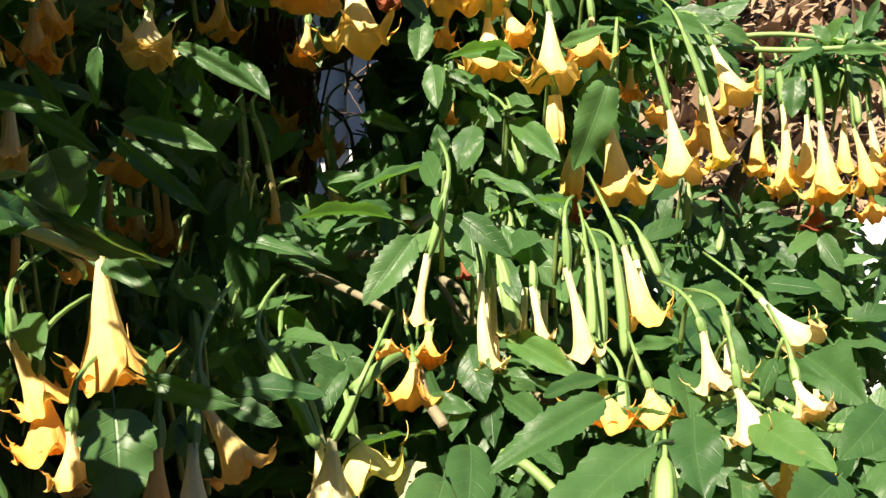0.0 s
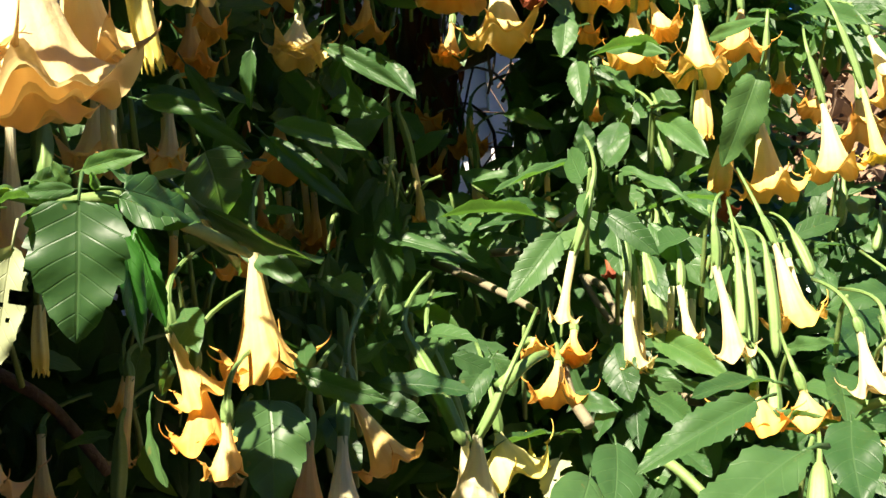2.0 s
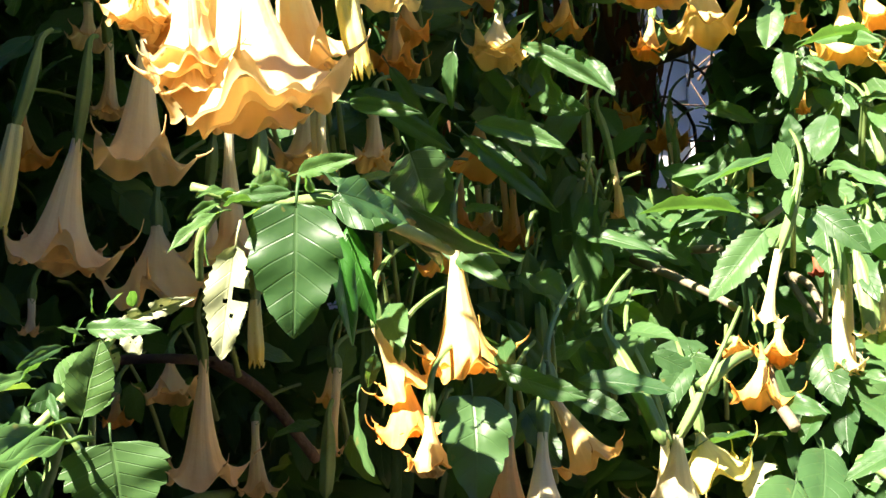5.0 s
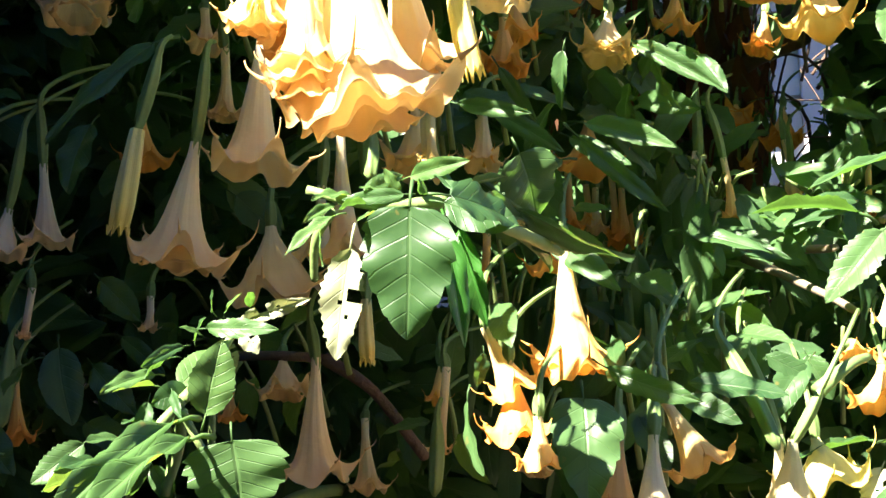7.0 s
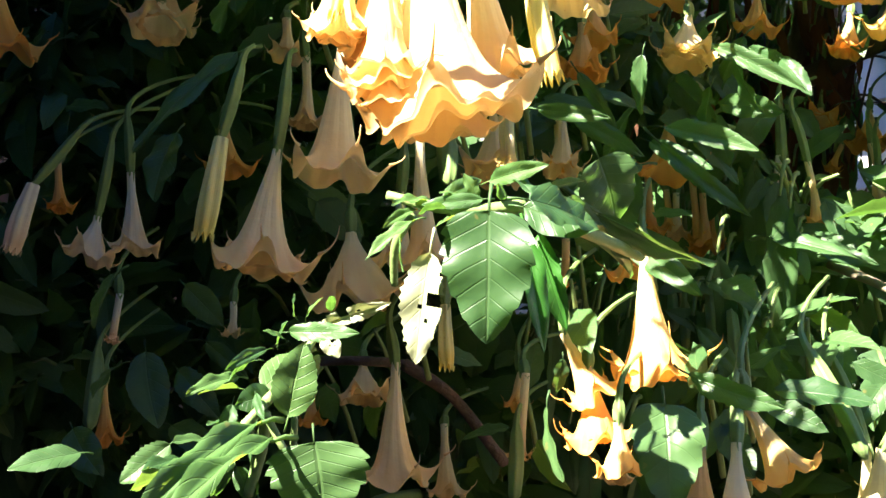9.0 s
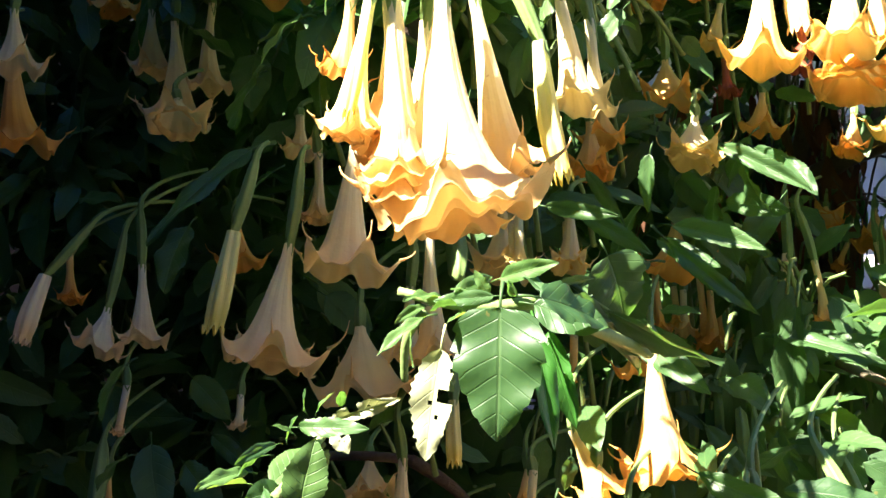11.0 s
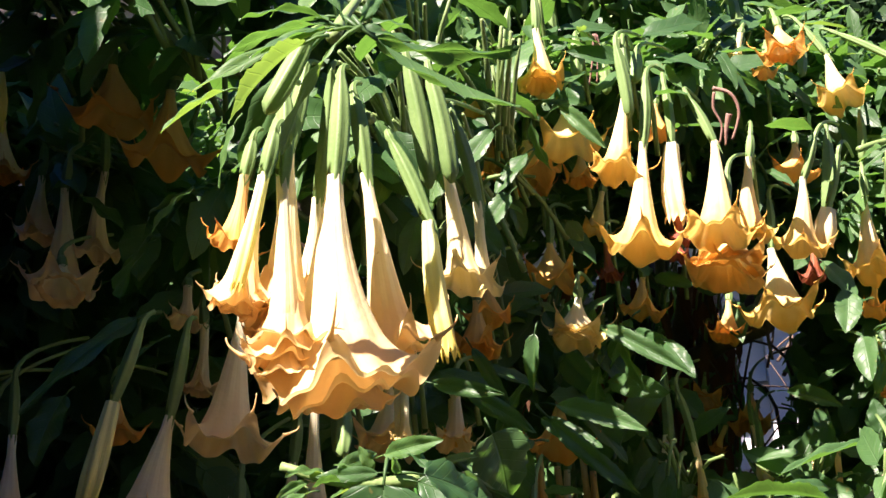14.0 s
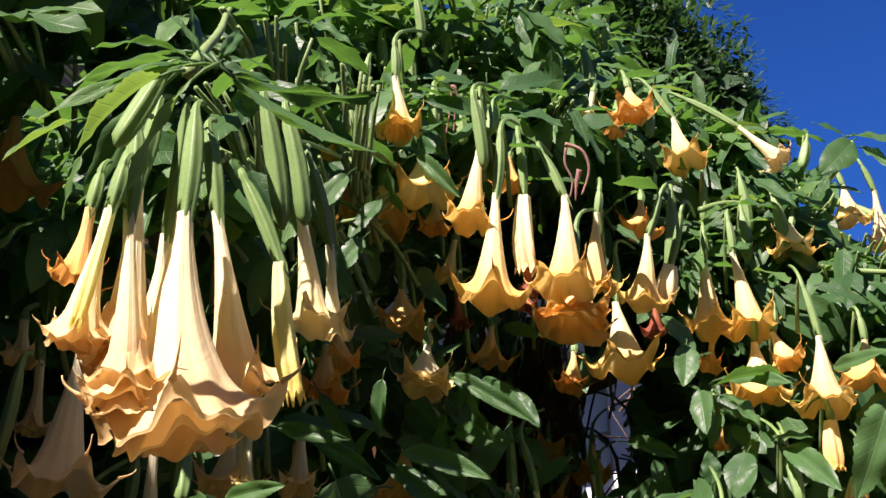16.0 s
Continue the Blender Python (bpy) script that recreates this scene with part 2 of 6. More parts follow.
# white clapboard house behind the shrub
house = thing("house", (-3.2, 5.5, 0.0), "white painted clapboard house behind the flowering shrub", "house", kind="structure")
WALL_Y, WALL_R, WALL_L = 3.9, -0.17, -7.0
box("wall", (WALL_L, WALL_Y + 0.02, 0.0), (WALL_R - 0.02, WALL_Y + 0.22, 2.9), PAINT, house, bevel=0)
box("side_wall", (WALL_R - 0.22, WALL_Y + 0.23, 0.0), (WALL_R - 0.03, WALL_Y + 5.0, 2.9), PAINT, house, bevel=0)
for i in range(19):
    z = 0.15 + i * 0.145
    for x0, x1 in ((WALL_L, -1.125), (-0.795, WALL_R - 0.125)):
        bm = bmesh.new()
        bmesh.ops.create_cube(bm, size=1.0)
        for v in bm.verts:
            v.co = Vector((x0 if v.co.x < 0 else x1, WALL_Y + 0.018 - (0.022 if v.co.z < 0 else 0.006) * (v.co.y < 0), z + (0.0 if v.co.z < 0 else 0.15)))
        me = bpy.data.meshes.new("board")
        bm.to_mesh(me)
        bm.free()
        me.materials.append(PAINT)
        b = new("board", me)
        b.parent, b.matrix_parent_inverse = house, house.matrix_world.inverted()
box("corner_board", (WALL_R - 0.12, WALL_Y - 0.03, 0.0), (WALL_R, WALL_Y + 0.10, 2.9), PAINT, house)
window = box("window_frame", (-1.12, WALL_Y - 0.03, 1.1), (-0.80, WALL_Y + 0.015, 2.52), PAINT, house)
box("pane", (-1.08, WALL_Y - 0.040, 1.18), (-0.98, WALL_Y - 0.034, 2.44), GLASS, window, bevel=0)
box("pane", (-0.94, WALL_Y - 0.040, 1.18), (-0.84, WALL_Y - 0.034, 2.44), GLASS, window, bevel=0)
# unseen eave, its overhang set so that the upper wall lies in shade
box("eave", (WALL_L - 0.3, WALL_Y - 0.82, 2.902), (WALL_R + 0.1, WALL_Y + 5.2, 2.98), PAINT, house)
roof_bm = bmesh.new()
rv = [roof_bm.verts.new(p) for p in ((WALL_L - 0.35, WALL_Y - 0.3, 2.982), (WALL_R + 0.12, WALL_Y - 0.3, 2.982), (WALL_R + 0.12, WALL_Y + 5.3, 2.982), (WALL_L - 0.35, WALL_Y + 5.3, 2.982), (WALL_L - 0.35, WALL_Y + 2.5, 3.35), (WALL_R + 0.12, WALL_Y + 2.5, 3.35))]
for f in ((0, 1, 5, 4), (2, 3, 4, 5), (1, 2, 5), (3, 0, 4), (3, 2, 1, 0)):
    roof_bm.faces.new([rv[i] for i in f])
roof_me = bpy.data.meshes.new("roof")
roof_bm.to_mesh(roof_me)
roof_bm.free()
roof_me.materials.append(ROOF)
roof_ob = new("roof", roof_me)
roof_ob.parent, roof_ob.matrix_parent_inverse = house, house.matrix_world.inverted()

# white slatted pergola in front of the house
pergola = thing("pergola", (-3.2, 3.2, 0.0), "white slatted pergola beside the house", "pergola", kind="structure")
# the slats run on unseen to the right, to dapple the house wall
for i in range(52):
    box("slat", (-5.9 + i * 0.10, 2.15, 3.42), (-5.85 + i * 0.10, 3.88, 3.50), PAINT, pergola, bevel=0)
# panel added over the slats to keep skylight off the left leaves
box("sky_blocker", (-5.9, 1.52, 3.505), (-1.3, 3.9, 3.54), WOOD, pergola)
for y in (2.3, 3.7):
    box("beam", (-5.95, y - 0.04, 3.30), (-0.75, y + 0.04, 3.415), PAINT, pergola)
for x in (-5.5, -3.6):
    box("post", (x - 0.05, 2.32, 0.0), (x + 0.05, 2.42, 3.295), PAINT, pergola)

# unseen roof slabs beside the camera, added and stepped to shade the shrub's end
light_blockers = thing("light_blockers", (-2.6, 0.0, 0.0), "unseen roof slabs and walls added to block sun and sky", "light_blockers", kind="structure")
box("roof", (-4.2, -4.0, 2.7), (-1.11, -0.432, 2.82), WOOD, light_blockers)
box("roof", (-4.2, -0.43, 2.7), (-0.89, 0.268, 2.82), WOOD, light_blockers)
box("roof", (-4.2, 0.27, 2.7), (-1.06, 0.718, 2.82), WOOD, light_blockers)
box("roof", (-4.2, 0.72, 2.7), (-1.22, 1.058, 2.82), WOOD, light_blockers)
box("roof", (-4.2, 1.06, 2.7), (-1.40, 1.50, 2.82), WOOD, light_blockers)
box("roof", (-4.2, 1.502, 2.7), (-1.75, 1.95, 2.82), WOOD, light_blockers)
# walls to the left and behind, out of view, added to cut skylight
box("wall", (-2.6, -4.0, 0.0), (-2.45, 3.6, 2.69), WOOD, light_blockers)
box("wall", (-3.99, -4.25, 0.0), (7.0, -4.05, 5.5), STUCCO, light_blockers)

# unseen wall on the right, added to deepen the shrub's shade
box("wall", (3.0, -4.04, 0.0), (3.2, 1.0, 5.5), WOOD, light_blockers)

# low white garden wall beside the house
garden_wall = box("garden_wall", (0.9, 5.2, 0.0), (6.0, 5.4, 1.72), PAINT)
tagged(garden_wall, "low white painted garden wall in sunlight", "wall", kind="structure")

# ---- leaves ----
def leaf_grid(nu, nv, teeth, seed, broad=False):
    """A leaf of length 1 along x and width 1 across y, with a folded blade; vertices, faces and uv."""
    rnd = random.Random(seed)
    verts, uvs, faces = [], [], []
    bend, fold, wave, ph = rnd.uniform(0.10, 0.30), rnd.uniform(0.10, 0.26), rnd.uniform(0.015, 0.04), rnd.uniform(0, 6)
    twist, skew = rnd.uniform(-0.25, 0.25), rnd.uniform(-0.05, 0.05)
    for i in range(nu + 1):
        u = i / nu
        half = (1.06 * u**0.34 * (1 - u) ** 0.80 if broad else 1.30 * u**0.60 * (1 - u) ** 0.80) if 0 < u < 1 else 0.006
        for j in range(-nv, nv + 1):
            s = j / nv
            edge = abs(s)
            h = half
            if edge == 1 and teeth and 0 < i < nu:
                if broad:      # a few coarse, pointed teeth a side
                    saw = (u * 6.4 + 0.3 * s) % 1.0
                    h *= 1.0 + 0.17 * (saw - 0.55) * min(1.0, u * 4) * (1 - u * 0.35)
                else:
                    h *= 1.0 + (0.09 if i % 2 else -0.05) * teeth * (1 + 0.4 * math.sin(i * 2.1 + ph + s))
            y = s * h
            z = -bend * u * u + fold * edge * h - 0.10 * edge**3 * h + wave * math.sin(u * 15 + ph + s * 1.5) * edge + twist * y * u
            verts.append(Vector((u, y + skew * math.sin(u * 3.1), z)))
            uvs.append((u, 0.5 + 0.5 * s * min(1.0, half * 2.2 + 0.05)))
    w = 2 * nv + 1
    for i in range(nu):
        for j in range(2 * nv):
            faces.append((i * w + j, (i + 1) * w + j, (i + 1) * w + j + 1, i * w + j + 1))
    return verts, faces, uvs


def stalk_arrays(length, r):
    pts = [Vector((-length, 0, -length * 0.25)), Vector((-length * 0.5, 0, -length * 0.06)), Vector((0.03, 0, 0.0))]
    return tube_arrays(pts, [r, r * 0.8, r * 0.6], 4)


HERO = [leaf_grid(22, 4, k, 40 + i) for i, k in enumerate((0.9, 0.3, 0.1, 0.5, 0.0, 0.3, 0.7))]
BROAD = leaf_grid(52, 4, 1.0, 61, True)
EATEN = leaf_grid(26, 5, 0.9, 67)
bite = random.Random(9)
EATEN = (EATEN[0], [f for f in EATEN[1] if bite.random() > 0.014 and not (9 < EATEN[0][f[0]].x * 26 < 11.5 and EATEN[0][f[0]].y > 0.05)], EATEN[2])
PLAIN = [leaf_grid(7, 2, 0.8, 80 + i) for i in range(10)]


def leaf_matrix(base, axis, normal, width):
    """The pose and stretch that carry a unit leaf to its place."""
    x = axis.normalized()
    z = normal - x * normal.dot(x)
    if z.length < 1e-4:
        z = Vector((0, 0, 1)) - x * x.z
    z.normalize()
    y = z.cross(x)
    ln = axis.length
    m = Matrix((x * ln, y * width, z * ln)).transposed().to_4x4()
    m.translation = base
    return m


shrub = thing("angels_trumpet_shrub", (-0.5, 2.9, 0.0), "large leafy shrub hung with peach and orange trumpet flowers", "shrub")
count = [0]


def leaf(base, tip, width, roll, material=None, broad=False, face=None):
    """One large leaf from its base to its tip; roll turns the blade about its rib."""
    base, tip = Vector(base), Vector(tip)
    count[0] += 1
    rnd = random.Random(count[0])
    axis = tip - base
    if face is None:
        face = Vector((0.05, -0.72, 0.70)) + Vector((rnd.uniform(-0.45, 0.45), rnd.uniform(-0.1, 0.2), rnd.uniform(-0.35, 0.3)))
        face = Matrix.Rotation(radians(roll), 3, axis) @ face
    face = Vector(face)
    m = leaf_matrix(base, axis * 1.04, face, width * (0.98 if broad else 0.84))
    verts, faces, uvs = BROAD if broad else EATEN if material is SICK else HERO[count[0] % len(HERO)]
    sv, sf = stalk_arrays(0.22, 0.018)
    n = len(verts)
    ys = axis.length / max(width, 1e-4)
    allv = [m @ v for v in verts] + [m @ Vector((v.x, v.y * ys, v.z)) for v in sv]
    allf = list(faces) + [tuple(i + n for i in f) for f in sf]
    if material is None:
        material = YOUNG if rnd.random() < 0.06 else LEAF
    return mesh_object("leaf", allv, allf, material, shrub, list(uvs) + [(0.5, 0.5)] * len(sv))


class Heap:
    """Many small leaves gathered in one mesh."""

    def __init__(self):
        self.v, self.f, self.uv, self.n = [], [], [], 0

    def add(self, arrays, m):
        verts, faces, uvs = arrays
        self.v.append(np.array([tuple(m @ v) for v in verts]))
        self.f.append(np.array(faces) + self.n)
        self.uv.append(np.array(uvs))
        self.n += len(verts)

    def done(self, name, material, parent, label=""):
        faces = [tuple(int(i) for i in f) for block in self.f for f in block]
        return mesh_object(name, np.concatenate(self.v), faces, material, parent, np.concatenate(self.uv), label)


heap_green, heap_young = Heap(), Heap()
twigs = []
sprig_rnd = random.Random(5)


CAMERA_EYE = np.array((-0.012, -0.012, 1.5))      # about where the camera stands
bare = []                                          # slender cones from the camera to the flowers, in which no loose leaf is put


def bearing(p):
    q = np.asarray(p) - CAMERA_EYE
    flat = math.hypot(q[0], q[1])
    return math.atan2(q[0], q[1]), math.atan2(q[2], flat), math.hypot(flat, q[2])


def keep_in_view(a, b, ra, rb):
    """Keep loose leaves out of the camera's view of a tapered piece from a to b."""
    (a0, e0, d0), (a1, e1, d1) = bearing(a), bearing(b)
    bare.append((a0, e0, a1, e1, ra / d0, rb / d1, min(d0, d1)))


SUN_SIDE = np.array(SUN_TO)
# points picked to be sunlit: loose leaves are left out along their sun rays
gaps = [(np.array(p), r) for p, r in (
    ((-0.33, 1.323, 1.841), 0.050),
    ((-0.333, 1.329, 1.814), 0.050),
    ((-0.332, 0.913, 1.833), 0.035),
    ((-0.336, 0.921, 1.803), 0.035),
    ((-0.378, 1.3, 1.734), 0.030),
    ((-0.33, 1.315, 1.717), 0.040),
    ((-0.301, 1.407, 1.817), 0.035),
    ((-0.26, 1.517, 1.823), 0.035),
    ((-0.413, 1.321, 1.84), 0.030),
    ((-0.361, 1.142, 1.941), 0.040),
    ((-0.322, 1.367, 1.948), 0.040),
    ((-0.931, 0.993, 2.105), 0.050))]


def shades_gap(p):
    for q, r in gaps:
        w = np.asarray(p) - q
        s = w @ SUN_SIDE
        if s > 0.01 and np.linalg.norm(w - s * SUN_SIDE) < r:
            return True
    return False


def hides_flower(m):
    for u in (0.0, 0.5, 0.95):
        if shades_gap(m @ Vector((u, 0, -0.2 * u * u))):
            return True
    if not bare:
        return False
    z = np.array(bare)
    for u in (0.15, 0.5, 0.95):
        a, e, d = bearing(m @ Vector((u, 0, -0.2 * u * u)))
        dx, dy = z[:, 2] - z[:, 0], z[:, 3] - z[:, 1]
        k = np.clip(((a - z[:, 0]) * dx + (e - z[:, 1]) * dy) / (dx * dx + dy * dy + 1e-9), 0, 1)
        off = np.hypot(a - z[:, 0] - k * dx, e - z[:, 1] - k * dy)
        if np.any((off < z[:, 4] + (z[:, 5] - z[:, 4]) * k) & (d < z[:, 6] + 0.01)):
            return True
    return False


def sprig(place, out, size, n, heap=None):
    """A whorl of drooping leaves round the tip of a twig."""
    r = sprig_rnd
    place = Vector(place)
    x, y = frame_of(out)
    a0 = r.uniform(0, 6.28)
    for i in range(n):
        a = a0 + i * 2.4 + r.uniform(-0.3, 0.3)
        d = (x * math.cos(a) + y * math.sin(a)) + out * r.uniform(0.0, 0.8)
        d = d.normalized() + Vector((0, 0, -r.uniform(0.1, 0.7)))
        d.normalize()
        ln = size * r.uniform(0.55, 1.2)
        high = min(1.0, max(0.0, (place.z - 2.05) / 0.4))
        normal = Vector((r.uniform(-0.6, 0.5), -0.75 + 0.45 * high + r.uniform(-0.45, 0.45), 0.5 + 0.4 * high + r.uniform(-0.35, 0.4)))
        b = place - out * r.uniform(0, 0.06) + d * 0.025
        target = heap or (heap_young if r.random() < 0.09 else heap_green)
        shape, m = PLAIN[r.randrange(len(PLAIN))], leaf_matrix(b, d * ln, normal, ln * r.uniform(0.27, 0.43))
        if not hides_flower(m):
            target.add(shape, m)
    back = place - out * r.uniform(0.06, 0.14) + Vector((0, r.uniform(0.0, 0.05), -0.02))
    twigs.append((back, place))


def clump(centre, rx, ry, rz, n, size):
    """A mass of leafy sprigs filling an ellipsoid."""
    c = Vector(centre)
    for _ in range(n):
        while True:
            q = Vector([sprig_rnd.uniform(-1, 1) for _ in range(3)])
            if q.length < 1:
                break
        out = Vector((q.x, q.y - 0.7, q.z + 0.5)).normalized()
        sprig(c + Vector((q.x * rx, q.y * ry, q.z * rz)), out, size, sprig_rnd.randint(3, 6))


# ---- flowers ----
def trumpet(e, b, radius, seed, style, tips=True, ruffle=0.0, nod=None):
    """The corolla from the end of the calyx to its flared rim, drawn out into five points that curl up: vertices, faces, uv."""
    rnd = random.Random(seed)
    axis = b - e
    ln = axis.length
    a = axis.normalized()
    x, y = frame_of(a)
    sag = (x * rnd.uniform(-1, 1) + y * rnd.uniform(-1, 1)) * ln * 0.03
    around = 80
    shut = style == "shut"
    r0 = radius * 0.45 if shut else min(max(0.0050, radius * 0.10), 0.0080)
    turn, lobes = rnd.uniform(0, 6.28), 5
    facing = Vector((rnd.uniform(-0.5, 0.3), -1.0, 0.0))
    lean_at = math.atan2(facing.dot(y), facing.dot(x))
    if tips and radius > 0.025:
        turn = lean_at + math.pi / 5 + rnd.uniform(-0.2, 0.2)      # a lobe, not a point, is turned to the camera side
    g = max(0.50, 1 - 0.62 * radius / ln) * rnd.uniform(0.96, 1.02)      # where the tube turns into the skirt
    if shut:
        prof = [(0.0, 0.62, 0), (0.15, 0.72, 0), (0.35, 0.85, 0), (0.55, 0.95, 0), (0.75, 1.0, 0), (0.9, 0.9, 0), (0.97, 0.85, 0), (1.0, 1.0, 0)]
    else:
        prof = [(-0.04, 0.0, 0)] + [(u * g, r, 0) for u, r in ((0.12, 0.12), (0.28, 0.17), (0.46, 0.23), (0.63, 0.295), (0.79, 0.365), (0.91, 0.43), (1.0, 0.49))]
        prof += [(g + (1 - g) * (1 - (1 - k) ** 1.8), 0.49 + 0.47 * k**1.05, k) for k in (0.10, 0.20, 0.30, 0.40, 0.50, 0.60, 0.70, 0.79, 0.87, 0.94, 1.0)]
    crumple = {"open": 0.05, "crumple": 0.28, "shut": 0.10}[style] + ruffle
    verts, uvs, faces = [], [], []
    n = len(prof)
    calm = 1.0 if tips else 0.35
    lift = [calm * rnd.uniform(0.26, 0.55) for _ in range(lobes)]
    reach_out = [calm * rnd.uniform(0.12, 0.30) for _ in range(lobes)]
    hang = [rnd.uniform(0.04, 0.20) for _ in range(lobes)]
    # the mouth tips to the camera side to suit its view, more above eye height
    lean = -nod if nod is not None else -rnd.uniform(0.16, 0.32) if b.z > 1.6 else -rnd.uniform(-0.08, 0.16)
    droop = 0.12 if tips else 0.0      # the lobe on that side hangs lowest
    ph1, ph2 = rnd.uniform(0, 6), rnd.uniform(0, 6)
    for i, (s, rr, k) in enumerate(prof):
        for j in range(around):
            th = 2 * math.pi * j / around
            part = (th - turn) / (2 * math.pi) * lobes
            m = int((part + 0.5) % lobes)
            c = math.cos(lobes * (th - turn))
            t = max(0.0, 0.5 + 0.5 * c) ** 2.8
            r, along = max(radius * rr, r0), s * ln
            if not shut:
                r *= 1 + 0.024 * math.cos(10 * (th - turn))
                r += radius * k**1.5 * (reach_out[m] * t - 0.02 * (1 - t))
                along -= radius * 0.10 * max(0.0, (k - 0.72) / 0.28) ** 2
                along -= radius * lift[m] * k**2 * t
                along += radius * hang[int(part % lobes)] * k**2 * (1 - t)
                along += radius * lean * k * math.cos(th - lean_at)
                along += radius * droop * k**1.5 * max(0.0, math.cos(th - lean_at)) ** 2
                r *= 1 + k * k * (0.045 * math.sin(6 * th + ph1) + 0.03 * math.sin(11 * th + ph2))
                along += radius * k * k * 0.035 * (math.sin(7 * th + ph2) + math.sin(12 * th + ph1))
            else:
                r *= 1 + 0.16 * math.cos(5 * (th - turn) + s * 2)
                if i == n - 1:
                    along += ln * 0.05 * math.sin(9 * th + seed)
            p = e + a * along + sag * math.sin(math.pi * max(0, min(1, s))) + (x * math.cos(th) + y * math.sin(th)) * r
            w = noise.noise_vector((p + Vector((seed, 0, 0))) * (16 if style == "open" else 26))
            f = noise.noise_vector((p + Vector((0, seed, 0))) * 45)
            k2 = max(0.12, s) ** 3
            p += (w * crumple + f * crumple * 0.12) * radius * 1.5 * k2
            verts.append(p)
            uvs.append((j / around, max(0.0, s if shut or k == 0 else g + (1 - g) * k)))
    for i in range(n - 1):
        for j in range(around):
            k = (j + 1) % around
            faces.append((i * around + j, (i + 1) * around + j, (i + 1) * around + k, i * around + k))
    if style == "open" and tips:
        for m in range(lobes):
            th = turn + 2 * math.pi * m / lobes
            root = verts[(n - 1) * around + int(round(th / (2 * math.pi) * around)) % around]
            out = x * math.cos(th) + y * math.sin(th)
            side = a.cross(out) * rnd.uniform(-0.35, 0.35)
            reach = radius * rnd.uniform(0.16, 0.42)
            pts = bezier(root - out * radius * 0.05 + a * radius * 0.03, root + (out + side) * reach * 0.8 - a * reach * 0.3, root + (out * 0.8 + side) * reach - a * reach * rnd.uniform(0.5, 1.5), 6)
            tv, tf = tube_arrays(pts, [radius * k for k in (0.050, 0.030, 0.021, 0.017, 0.014, 0.011, 0.007)], 5)
            faces += [tuple(q + len(verts) for q in f) for f in tf]
            verts += tv
            uvs += [(0.5, 0.9)] * len(tv)
    return verts, faces, uvs


def green_cup(top, end, r, seed, pointed=False):
    """The ribbed green calyx with its stalk above and split teeth below."""
    rnd = random.Random(seed)
    axis = end - top
    a = axis.normalized()
    ln = axis.length
    x, y = frame_of(a)
    near = top.y < 1.0      # short stalks where they meet in one whorl
    bend = top - a * (0.012 if near else 0.035)
    up = bend + Vector((rnd.uniform(-0.03, 0.03), rnd.uniform(0.10, 0.17), rnd.uniform(0.0, 0.05))) * (0.12 if near else 1.0)
    pts = bezier(up, bend, top, 6)
    rad = [0.0022, 0.0022, 0.0023, 0.0024, 0.0026, 0.0030, 0.0036]
    body = [(0.04, 0.48), (0.12, 0.70), (0.25, 0.88), (0.45, 1.0), (0.65, 1.0), (0.80, 0.92), (0.92, 0.82)]
    for s, k in body:
        pts.append(top + axis * s + x * math.sin(s * 3.1) * ln * 0.02)
        rad.append(r * k)
    pts.append(top + axis * 1.0)
    rad.append(r * (0.25 if pointed else 0.74))
    verts, faces = tube_arrays(pts, rad, 20, 0.16)
    if not pointed:
        faces.pop()
        n = len(verts)
        for j in range(20):
            th = j % 10
            verts[n - 20 + j] = verts[n - 20 + j] + a * min(ln, 0.09) * (0.04, 0.14, 0.24, 0.14, 0.04, -0.04, -0.10, -0.14, -0.10, -0.04)[th]
    return verts, faces


